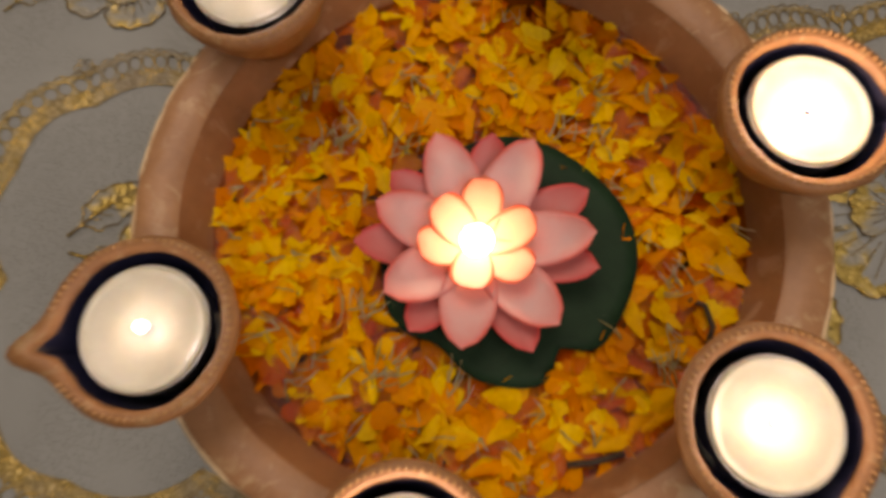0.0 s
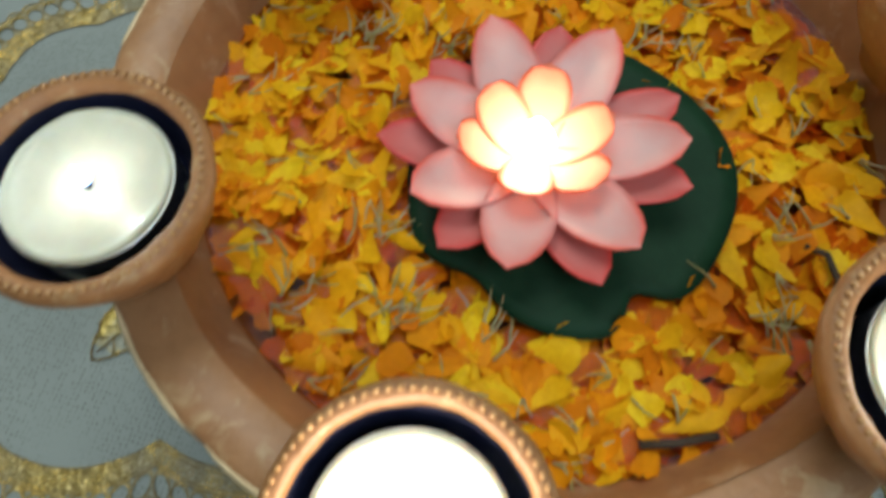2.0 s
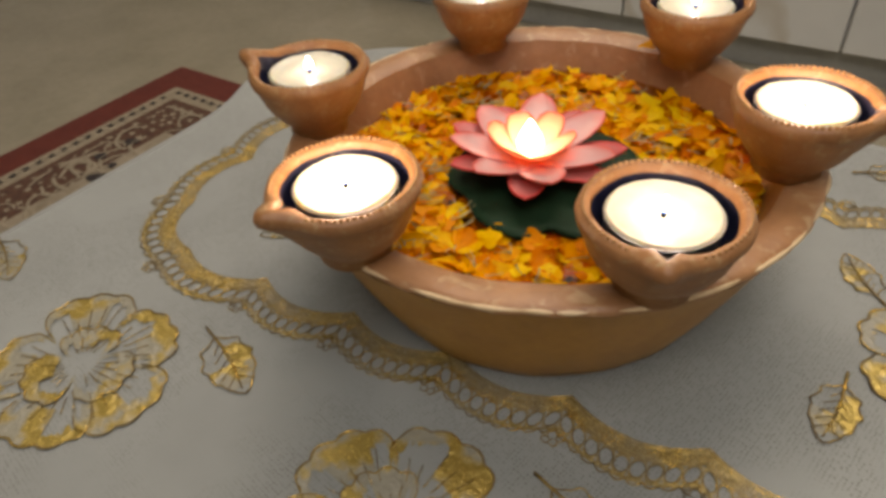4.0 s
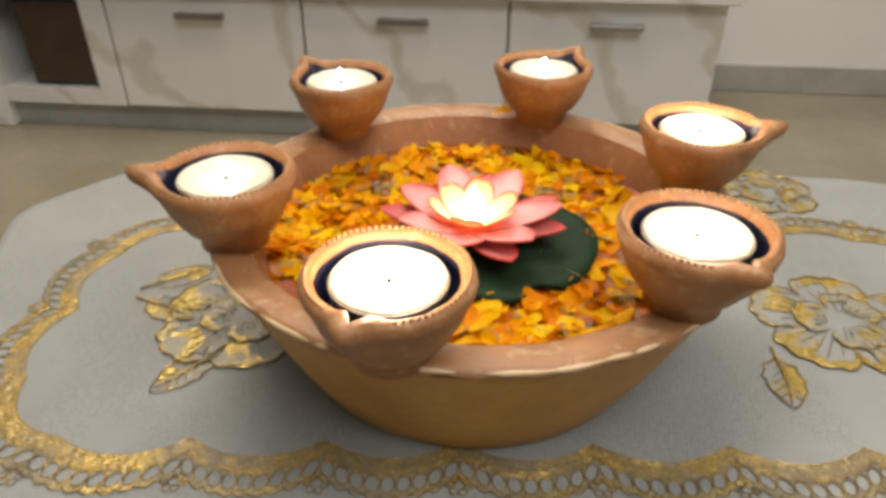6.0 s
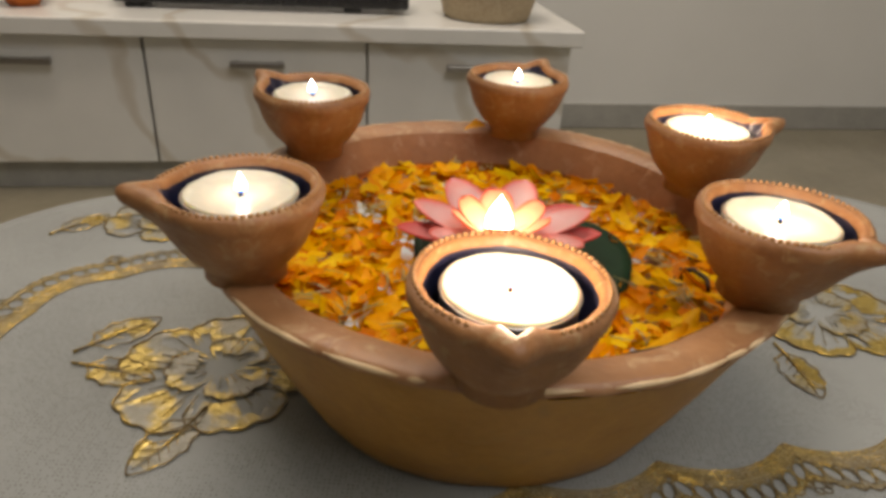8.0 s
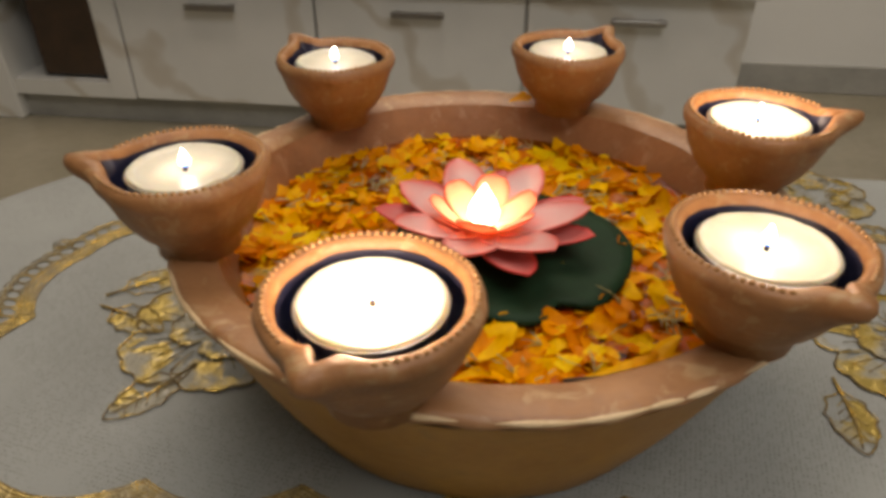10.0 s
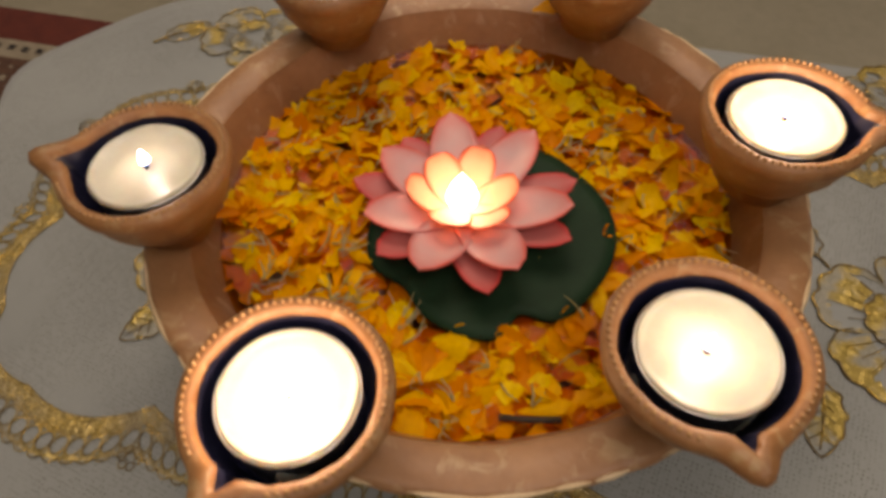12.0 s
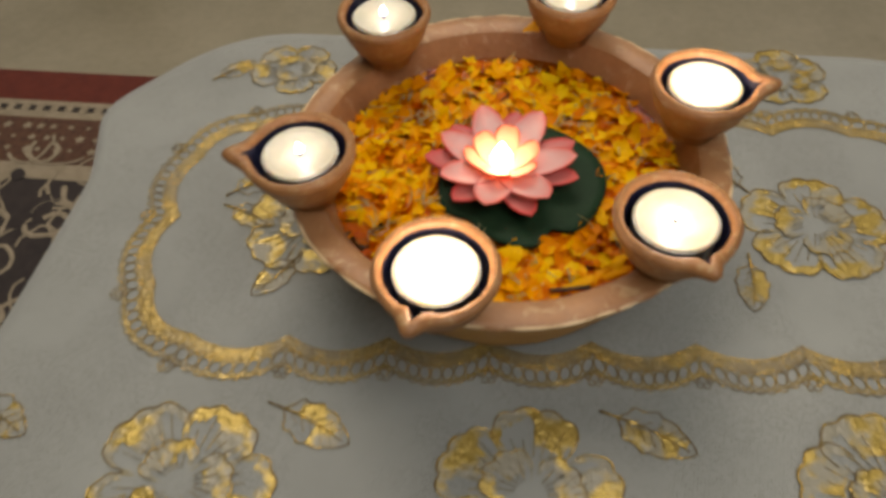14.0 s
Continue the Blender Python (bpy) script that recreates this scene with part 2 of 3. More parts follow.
def lathe(bm, profile, n=96, wobble=None, close=False):
    """Revolve (r, z) pairs; wobble(angle, i) adds to r and z."""
    rings = []
    for i, (r, z) in enumerate(profile):
        ring = []
        for k in range(n):
            a = 2 * math.pi * k / n
            dr, dz = wobble(a, i) if wobble else (0, 0)
            ring.append(bm.verts.new(((r + dr) * math.cos(a), (r + dr) * math.sin(a), z + dz)))
        rings.append(ring)
    for a, b in zip(rings, rings[1:]):
        for k in range(n):
            bm.faces.new((a[k], a[(k + 1) % n], b[(k + 1) % n], b[k]))
    if close:
        bm.faces.new(list(reversed(rings[0])))
        bm.faces.new(rings[-1])
    return bm


def tube(bm, path, r, sides=5, closed=False, flat=1.0):
    """A thin rod along a path of 3D points; flat squashes its height."""
    rings = []
    n = len(path)
    for i, p in enumerate(path):
        a, b = Vector(path[(i - 1) % n] if closed or i else path[i]), Vector(path[(i + 1) % n] if closed or i < n - 1 else path[i])
        d = (b - a)
        d = d.normalized() if d.length > 1e-9 else Vector((1, 0, 0))
        side = d.cross(Vector((0, 0, 1)))
        side = side.normalized() if side.length > 1e-6 else Vector((1, 0, 0))
        up = side.cross(d)
        rr = r(i / max(1, n - 1)) if callable(r) else r
        rings.append([bm.verts.new(Vector(p) + rr * (math.cos(q) * side + flat * math.sin(q) * up)) for q in (2 * math.pi * k / sides for k in range(sides))])
    m = n if closed else n - 1
    for i in range(m):
        A, B = rings[i], rings[(i + 1) % n]
        for k in range(sides):
            bm.faces.new((A[k], A[(k + 1) % sides], B[(k + 1) % sides], B[k]))
    if not closed:
        bm.faces.new(list(reversed(rings[0])))
        bm.faces.new(rings[-1])
    return bm


def wob(a, seed, amp, f=3):
    return amp * (math.sin(f * a + seed) + 0.6 * math.sin((2 * f + 1) * a + 2.3 * seed) + 0.4 * math.sin((5 * f + 2) * a + 4.1 * seed))


# ---- the room ----
def room_piece(name, lo, hi, material, label, category, bevel=0.0):
    ob = new(name, mesh_of(boxed(lo, hi, bevel), name, material, False))
    ob.matrix_world = ROOM
    return tagged(ob, label, category, kind="structure")


WALL_V = 1.80
floor = room_piece("floor", (-3.6, -3.0, FLOOR - 0.08), (3.4, WALL_V, FLOOR), FLOOR_M, "polished beige stone floor of the room", "floor")
room_piece("wall_north", (-3.6, WALL_V, FLOOR), (3.4, WALL_V + 0.15, 2.15), WALL, "plain cream painted wall behind the sideboard", "wall")
room_piece("wall_south", (-3.6, -3.15, FLOOR), (3.4, -3.0, 2.15), WALL, "plain cream painted wall of the room", "wall")
room_piece("wall_west", (-3.75, -3.0, FLOOR), (-3.6, WALL_V, 2.15), WALL, "plain cream painted wall of the room", "wall")
room_piece("wall_east", (3.4, -3.0, FLOOR), (3.55, WALL_V, 2.15), WALL, "plain cream painted wall of the room", "wall")
room_piece("ceiling", (-3.75, -3.15, 2.15), (3.55, WALL_V + 0.15, 2.25), WALL, "plain white ceiling of the room", "ceiling")
room_piece("baseboard", (0.52, WALL_V - 0.012, FLOOR), (3.4, WALL_V, FLOOR + 0.08), PLINTH, "grey stone skirting along the wall", "baseboard", 0.003)

# ---- sideboard ----
FRONT = 1.315
TOP = -0.10


def sideboard():
    sb = thing("sideboard", ROOM @ pose(0, 0, FLOOR), "low white veined marble sideboard with drawers against the wall", "sideboard")
    h = TOP - FLOOR
    part("plinth", boxed((-1.261, FRONT + 0.03, 0), (0.47, WALL_V, 0.066)), PLINTH, sb, "grey stone plinth", False)
    part("body", boxed((-0.996, FRONT + 0.022, 0.067), (0.478, WALL_V, h - 0.037)), MARBLE, sb, "", False)
    part("worktop", boxed((-1.445, FRONT - 0.03, h - 0.036), (0.495, WALL_V, h), 0.004), MARBLE, sb, "thick marble top slab", False)
    part("side_panel", boxed((-1.43, FRONT, 0.0005), (-1.262, WALL_V, h - 0.037), 0.003), MARBLE, sb, "", False)
    part("end_panel", boxed((-1.0, FRONT, 0.067), (-0.939, FRONT + 0.021, h - 0.037), 0.003), MARBLE, sb, "", False)
    part("niche_back", boxed((-1.261, WALL_V - 0.03, 0.067), (-0.997, WALL_V - 0.002, h - 0.037)), MARBLE, sb, "", False)
    part("niche_floor", boxed((-1.261, FRONT + 0.005, 0.067), (-0.997, WALL_V - 0.031, 0.105)), MARBLE, sb, "", False)
    for i in range(3):
        lo = -0.936 + i * 0.472
        d = part("drawer_front", boxed((lo + 0.003, FRONT, 0.070), (lo + 0.469, FRONT + 0.021, h - 0.040), 0.003), MARBLE, sb, "white marble drawer front", False)
        bm = bmesh.new()
        c = lo + 0.236
        z = -0.190 - FLOOR
        box(bm, (c - 0.058, FRONT - 0.026, z - 0.007), (c + 0.058, FRONT - 0.014, z + 0.007), 0.003)
        for s in (-0.046, 0.046):
            box(bm, (c + s - 0.006, FRONT - 0.016, z - 0.005), (c + s + 0.006, FRONT - 0.0005, z + 0.005))
        part("handle", bm, STEEL, d, "brushed steel bar handle", False)


sideboard()


def media_box():
    t = thing("media_box", ROOM @ pose(-0.14, FRONT + 0.105, TOP), "black glossy electronic box on two feet on the marble top", "electronics")
    part("case", boxed((-0.40, 0, 0.012), (0.250, 0.14, 0.10), 0.006), BLACK, t, "", False)
    for x in (-0.36, 0.12):
        part("foot", boxed((x - 0.02, 0.02, 0), (x + 0.02, 0.10, 0.012), 0.002), BLACK, t, "", False)
    # red reflection on the glossy case, put in as a coloured strip
    part("red_reflection", boxed((-0.08, -0.004, 0.045), (0.06, -0.0005, 0.06)), MAROON, t, "dark red reflection laid on as a strip", False)


media_box()


def basket():
    t = thing("basket", ROOM @ pose(0.298, FRONT + 0.13, TOP) @ Matrix.Diagonal((1.1, 1.1, 1.1, 1)), "round beige wicker basket with a maroon cloth inside", "basket")
    bm = bmesh.new()
    lathe(bm, [(0.002, 0.0), (0.088, 0.0), (0.094, 0.006), (0.105, 0.05), (0.112, 0.085), (0.108, 0.085), (0.10, 0.05), (0.09, 0.012), (0.002, 0.010)], 48, lambda a, i: (0.0018 * math.sin(24 * a + i * 3.14), 0))
    part("bowl", bm, WICKER, t)
    bm = bmesh.new()
    lathe(bm, [(0.001, 0.085), (0.05, 0.083), (0.088, 0.070), (0.098, 0.055)], 40, lambda a, i: (0, wob(a, i, 0.004)))
    part("cloth", bm, MAROON, t, "maroon cloth")


basket()


def corner_stand():
    t = thing("low_stand", ROOM @ pose(-1.80, 1.345, FLOOR), "low dark wooden stand on the floor beside the sideboard", "stand")
    part("top", boxed((-0.31, 0.0, 0.022), (0.355, 0.45, 0.045), 0.004), WOOD, t, "", False)
    part("front_panel", boxed((-0.29, 0.012, 0.0), (0.335, 0.030, 0.0215)), WOOD, t, "", False)
    for x in (-0.29, 0.315):
        part("side_panel", boxed((x, 0.031, 0.0), (x + 0.02, 0.44, 0.0215)), WOOD, t, "", False)


corner_stand()


def dish(where, label, material, r):
    t = thing("dish", where, label, "dish")
    bm = bmesh.new()
    lathe(bm, [(0.001, 0), (0.5 * r, 0), (0.55 * r, 0.006), (0.9 * r, 0.030), (r, 0.042), (0.96 * r, 0.043), (0.84 * r, 0.030), (0.5 * r, 0.010), (0.001, 0.009)], 40)
    part("bowl", bm, material, t)


dish(ROOM @ pose(-1.74, 1.60, FLOOR + 0.045), "pale glazed dish standing on the dark wooden stand", MARBLE, 0.09)
dish(ROOM @ pose(-0.72, FRONT + 0.11, TOP), "small orange glazed dish on the marble top", ORANGE, 0.06)


def niche_box():
    t = thing("speaker_box", ROOM @ pose(-1.064, FRONT + 0.035, FLOOR + 0.105), "black box inside the open niche, enlarged over its shade", "box")
    # case made wider and taller than the box, to stand in for niche shade
    part("case", boxed((-0.125, 0, 0), (0.06, 0.16, 0.235), 0.006), BLACK, t, "", False)
    part("front_grille", boxed((-0.117, -0.004, 0.01), (0.052, -0.0005, 0.205), 0.001), WOOD, t, "", False)


niche_box()


def rug():
    t = thing("rug", ROOM @ pose(0, 0, FLOOR), "patterned wool rug with dark red and cream borders on the floor", "rug")
    u0, u1, v0, v1 = -1.36, 0.20, -2.2, 0.713
    part("border", boxed((u0, v0, 0.0), (u1, v1, 0.008), 0.003), RUG_RED, t, "dark red woollen border", False)
    part("cream_band", boxed((u0 + 0.085, v0 + 0.085, 0.008), (u1 - 0.085, v1 - 0.085, 0.0088)), RUG_CREAM, t, "cream patterned band", False)
    part("brown_band", boxed((u0 + 0.13, v0 + 0.13, 0.0088), (u1 - 0.13, v1 - 0.13, 0.0092)), RUG_BROWN, t, "brown patterned band", False)
    part("inner_cream_band", boxed((u0 + 0.24, v0 + 0.24, 0.0092), (u1 - 0.24, v1 - 0.24, 0.0096)), RUG_CREAM, t, "cream patterned band", False)
    part("field", boxed((u0 + 0.275, v0 + 0.275, 0.0096), (u1 - 0.275, v1 - 0.275, 0.0100)), RUG_DARK, t, "dark field with cream vines", False)
    rnd = random.Random(5)
    bm = bmesh.new()
    for k in range(46):
        for j in (0, 1):
            c = Vector((u0 + 0.12 + k * 0.028, v1 - 0.107 + 0.002 * rnd.random(), 0.0098)) if j == 0 else Vector((u0 + 0.107, v1 - 0.14 - k * 0.028, 0.0098))
            n = 8
            vs = [bm.verts.new(c + Vector((0.010 * math.cos(q) * (1 if i % 2 else 0.5), 0.010 * math.sin(q) * (1 if i % 2 else 0.5), 0.0015))) for i, q in enumerate(2 * math.pi * i / n for i in range(n))]
            bm.faces.new(vs)
    tagged(part("band_motif", bm, RUG_DARK, t, "", False), kind="stuff")
    bm = bmesh.new()
    for k in range(300):
        cu, cv = rnd.uniform(u0 + 0.17, u0 + 0.75), rnd.uniform(v1 - 1.3, v1 - 0.17)
        pts, a = [], rnd.uniform(0, 6.28)
        for s in range(9):
            a += rnd.uniform(-0.2, 0.9)
            cu, cv = min(max(cu + 0.016 * math.cos(a), u0 + 0.16), 0), min(cv + 0.016 * math.sin(a), v1 - 0.16)
            pts.append((cu, cv, 0.0112))
        tube(bm, pts, 0.002 + 0.003 * rnd.random(), 4, flat=0.25)
    tagged(part("field_motif", bm, RUG_CREAM, t, "", False), kind="stuff")
    bm = bmesh.new()
    for k in range(90):
        for j in range(2):
            for i in range(3):
                along, across = 0.16 + 0.030 * k + rnd.gauss(0, 0.003), 0.152 + 0.028 * i
                cu, cv = (u0 + along, v1 - across) if j == 0 else (u0 + across, v1 - along)
                if cu > u1 - 0.16 or cv < v0 + 0.16:
                    continue
                r = rnd.uniform(0.005, 0.011)
                bm.faces.new([bm.verts.new((cu + r * (0.5 + 0.5 * (w % 2)) * math.cos(w * math.pi / 5), cv + r * (0.5 + 0.5 * (w % 2)) * math.sin(w * math.pi / 5), 0.0098)) for w in range(10)])
    tagged(part("brown_band_motif", bm, RUG_CREAM, t, "", False), kind="stuff")
    bm = bmesh.new()
    for k in range(110):
        cu, cv, r = rnd.uniform(u0 + 0.18, u0 + 0.75), rnd.uniform(v1 - 1.3, v1 - 0.19), rnd.uniform(0.010, 0.028)
        vs = [bm.verts.new((cu + r * (0.6 + 0.5 * rnd.random()) * math.cos(q), cv + r * (0.6 + 0.5 * rnd.random()) * math.sin(q), 0.0118 + k * 1e-6)) for q in (2 * math.pi * i / 9 for i in range(9))]
        bm.faces.new(vs)
    tagged(part("dark_motif", bm, RUG_DARK, t, "", False), kind="stuff")


rug()

# ---- table and cloth ----
TU0, TU1, TV0, TV1, TR = -0.264, 0.33, -0.36, 0.186, 0.100


def table_outline(grow=0.0, n=14):
    pts = []
    for cu, cv, a0 in ((TU1 - TR, TV1 - TR, 0), (TU0 + TR, TV1 - TR, 90), (TU0 + TR, TV0 + TR, 180), (TU1 - TR, TV0 + TR, 270)):
        for k in range(n + 1):
            a = radians(a0 + 90 * k / n)
            pts.append((cu + (TR + grow) * math.cos(a), cv + (TR + grow) * math.sin(a)))
    return pts


def resampled(pts, n):
    p = np.array(pts + pts[:1])
    d = np.concatenate([[0], np.cumsum(np.hypot(*np.diff(p, axis=0).T))])
    s = np.linspace(0, d[-1], n, endpoint=False)
    return list(zip(np.interp(s, d, p[:, 0]), np.interp(s, d, p[:, 1])))


def table():
    t = thing("coffee_table", ROOM, "small brown wooden coffee table under the tablecloth", "table")
    bm = bmesh.new()
    o = table_outline(-0.006)
    lo, hi = [bm.verts.new((u, v, -0.030)) for u, v in o], [bm.verts.new((u, v, -0.0035)) for u, v in o]
    bm.faces.new(hi)
    bm.faces.new(list(reversed(lo)))
    for k in range(len(o)):
        j = (k + 1) % len(o)
        bm.faces.new((lo[k], lo[j], hi[j], hi[k]))
    part("tabletop", bm, TABLE_WOOD, t, "", False)
    for u in (TU0 + 0.07, TU1 - 0.07):
        for v in (TV0 + 0.07, TV1 - 0.07):
            bm = bmesh.new()
            lathe(bm, [(0.016, FLOOR + 0.012), (0.020, FLOOR + 0.2), (0.024, -0.031)], 20, close=True)
            bmesh.ops.translate(bm, verts=bm.verts, vec=(u, v, 0))
            part("leg", bm, TABLE_WOOD, t)


table()


def tablecloth():
    n = 260
    base = resampled(table_outline(), n)
    # the cloth stands off the table at the far corners
    def off(u, v, side):
        return side * 0.018 * math.exp(-((v - 0.085) / 0.035) ** 2) * (side * u > 0.2)
    base = [(u + off(u, v, -1) + off(u, v, 1), v) for u, v in base]
    bm = bmesh.new()
    cu, cv = (TU0 + TU1) / 2, (TV0 + TV1) / 2
    rings = []
    for f in (0.25, 0.5, 0.75, 0.9, 0.97, 1.0):
        rings.append([bm.verts.new((cu + (u - cu) * f, cv + (v - cv) * f, -0.0015 * (f > 0.99))) for u, v in base])
    for drop in (0.008, 0.03, 0.07, 0.12, 0.17):
        ring = []
        for k, (u, v) in enumerate(base):
            s = k / n * 2 * math.pi
            fold = drop * (0.10 + 0.16 * math.sin(17 * s + 0.7) + 0.09 * math.sin(29 * s))
            nu, nv = base[(k + 1) % n][1] - base[k - 1][1], -(base[(k + 1) % n][0] - base[k - 1][0])
            ln = math.hypot(nu, nv)
            ring.append(bm.verts.new((u + nu / ln * (0.003 + fold), v + nv / ln * (0.003 + fold), -drop)))
        rings.append(ring)
    c = bm.verts.new((cu, cv, 0))
    for k in range(n):
        bm.faces.new((c, rings[0][k], rings[0][(k + 1) % n]))
    for a, b in zip(rings, rings[1:]):
        for k in range(n):
            bm.faces.new((a[k], b[k], b[(k + 1) % n], a[(k + 1) % n]))
    cloth = thing("tablecloth", ROOM, "white woven tablecloth with gold lace bands and flowers", "tablecloth")
    part("sheet", bm, CLOTH, cloth)
    return cloth


cloth = tablecloth()


def lace_band(cusps, sag, width):
    """A closed lace band between cusps: a tan border strip, a row of open rings and a wavy hem; the width goes outward."""
    film, thread = bmesh.new(), bmesh.new()
    n = len(cusps)
    P = [Vector(c) for c in cusps]
    D = [(P[(i + 1) % n] - P[i]).normalized() for i in range(n)]
    side = [Vector((d.y, -d.x)) for d in D]
    corner = [(side[i] + side[i - 1]).normalized() for i in range(n)]
    N = 16
    for c in range(n):
        p0, p1, n0, n1 = P[c], P[(c + 1) % n], corner[c], corner[(c + 1) % n]
        L = (p1 - p0).length + 0.006

        def at(s, off):
            q = p0.lerp(p1, s) + side[c] * (sag * (1 - (2 * s - 1) ** 2)) + n0.lerp(n1, s).normalized() * off
            return q.x, q.y
        for lo, hi in ((0.0, 0.40), (0.86, 0.95)):
            vi, vo = [film.verts.new((*at(i / N, width * lo), 0.0005)) for i in range(N + 1)], [film.verts.new((*at(i / N, width * hi), 0.0005)) for i in range(N + 1)]
            for i in range(N):
                film.faces.new((vi[i], vo[i], vo[i + 1], vi[i + 1]))
        for off in (0.0, width * 0.08, width * 0.34, width * 0.41):
            tube(thread, [(*at(i / N, off), 0.0005) for i in range(N + 1)], 0.00028, 4)
        m = max(3, round(L / 0.0034))
        for i in range(m):
            q = at((i + 0.5) / m, width * 0.21)
            tube(thread, [(q[0] + 0.0011 * math.cos(w), q[1] + 0.0011 * math.sin(w), 0.0005) for w in (k * math.pi / 3 for k in range(6))], 0.00026, 3, closed=True)
        m = max(3, round(L / 0.0062))
        for i in range(m):
            ring = [at((i + 0.5 + 0.46 * math.cos(w)) / m, width * (0.645 + 0.20 * math.sin(w))) for w in (k * math.pi / 5 for k in range(10))]
            web = [at((i + 0.5 + 0.50 * (abs(math.cos(w)) ** 0.5) * (1 if math.cos(w) > 0 else -1)) / m, width * (0.645 + 0.235 * (abs(math.sin(w)) ** 0.5) * (1 if math.sin(w) > 0 else -1))) for w in (k * math.pi / 5 for k in range(10))]
            a, b = [film.verts.new((*q, 0.0005)) for q in ring], [film.verts.new((*q, 0.0005)) for q in web]
            for k in range(10):
                film.faces.new((a[k], b[k], b[(k + 1) % 10], a[(k + 1) % 10]))
            tube(thread, [(*q, 0.0006) for q in ring], 0.00028, 3, closed=True)
            tube(thread, [(*at((i + k / 6) / m, width * (0.92 + 0.10 * math.sin(math.pi * k / 6))), 0.0006) for k in range(7)], 0.00030, 3)
        q = at(0.0, width * 1.12)
        for j in range(6):
            w = 2 * math.pi * j / 6
            e = (q[0] + 0.0032 * math.cos(w), q[1] + 0.0032 * math.sin(w))
            tube(thread, [(e[0] + 0.0016 * math.cos(v), e[1] + 0.0016 * math.sin(v), 0.0006) for v in (k * math.pi / 3 for k in range(6))], 0.00028, 3, closed=True)
    part("lace_film", film, LACE, cloth, "pale tan woven lace band", False)
    part("lace_thread", thread, GOLD, cloth, "fine gold lace thread")


def patch(bm, inner, outer, z):
    """A strip of film between two lines of (u, v)."""
    a, b = [bm.verts.new((*p, z)) for p in inner], [bm.verts.new((*p, z)) for p in outer]
    for k in range(len(a) - 1):
        bm.faces.new((a[k], b[k], b[k + 1], a[k + 1]))


def flower(cu, cv, size, turn, seed):
    """A peony: five frilled petals in fine bronze outline, with gold film along the frills and feathered veins."""
    rnd = random.Random(seed)
    film, thread = bmesh.new(), bmesh.new()

    def petal(a0, spread, r0, r1, z, weight):
        edge, inside, deep = [], [], []
        n = 36
        for k in range(n + 1):
            f = k / n
            a = a0 + spread * (f - 0.5)
            dome = max(0.0, 1 - abs(2 * f - 1) ** 3.0)
            r = r0 + (r1 - r0) * (0.35 + 0.65 * dome ** 0.5) + 0.05 * size * abs(math.sin(4.5 * math.pi * f + seed))
            edge.append((cu + r * math.cos(a), cv + 0.93 * r * math.sin(a)))
            q = r - size * rnd.uniform(0.10, 0.20)
            inside.append((cu + q * math.cos(a), cv + 0.93 * q * math.sin(a)))
            q = r0 + 0.25 * (r - r0)
            deep.append((cu + q * math.cos(a), cv + 0.93 * q * math.sin(a)))
        tube(thread, [(*p, z) for p in edge], lambda s: weight * (0.6 + 0.5 * math.sin(math.pi * s)), 4)
        patch(film, inside, edge, z - 0.0004)
        k0 = rnd.randint(2, 14)
        patch(film, deep[k0:k0 + 16], inside[k0:k0 + 16], z - 0.0004)
        for j in range(5):
            f = (j + 1) / 6
            a = a0 + spread * (f - 0.5) * 0.8
            ln = rnd.uniform(0.35, 0.75)
            tube(thread, [(cu + (r0 + (r1 - r0) * s * ln) * math.cos(a + 0.12 * s * (f - 0.5)), cv + 0.93 * (r0 + (r1 - r0) * s * ln) * math.sin(a + 0.12 * s * (f - 0.5)), z) for s in (0.05, 0.35, 0.7, 1.0)], 0.00024, 3)
    for k in range(5):
        petal(turn + 2 * math.pi * k / 5 + rnd.gauss(0, 0.08), 1.32, 0.42 * size, size * rnd.uniform(0.92, 1.04), 0.00085 + 0.00007 * k, 0.00050)
    for k in range(3):
        petal(turn + 0.6 + 2 * math.pi * k / 3, 1.9, 0.16 * size, size * rnd.uniform(0.48, 0.58), 0.00125 + 0.00007 * k, 0.00034)
    part("flower_film", film, GOLD_WASH, cloth, "pale gold petal edges", False)
    part("flower", thread, GOLD, cloth, "fine bronze peony outline")


def leaf(cu, cv, size, turn, seed):
    """A serrated leaf in fine outline with midrib, veins and a patchy gold film."""
    thread, film = bmesh.new(), bmesh.new()
    c, d = math.cos(turn), math.sin(turn)

    def at(x, y):
        return cu + size * (x * c - y * d), cv + size * (x * d + y * c)
    halves = []
    for side in (1, -1):
        half = []
        for k in range(25):
            f = k / 24
            tooth = 1 + 0.20 * ((4 * f) % 1.0 - 0.4)
            half.append(at(f + 0.04 * math.sin(8 * math.pi * f) * (1 - f), side * 0.27 * math.sin(math.pi * min(1, f ** 0.85)) ** 0.75 * tooth))
        tube(thread, [(*p, 0.0009) for p in half], 0.00036, 4)
        halves.append(half)
    rib = [at(x, 0.03 * math.sin(4 * x)) for x in (-0.22, -0.05, 0.2, 0.45, 0.7, 0.92)]
    tube(thread, [(*p, 0.0010) for p in rib], lambda s: 0.00075 - 0.0005 * s, 4)
    for x in (0.14, 0.28, 0.42, 0.56, 0.70):
        for side in (1, -1):
            tube(thread, [(*at(x + 0.13 * s, side * 0.16 * s * math.sin(math.pi * x) ** 0.6), 0.0009) for s in (0, 0.5, 1.0)], 0.00024, 3)
    mid = [at(k / 24, 0) for k in range(25)]
    k0 = seed % 3
    patch(film, mid[3 + k0:20 + k0], halves[seed % 2][3 + k0:20 + k0], 0.00026)
    patch(film, mid[12:22], halves[1 - seed % 2][12:22], 0.00030)
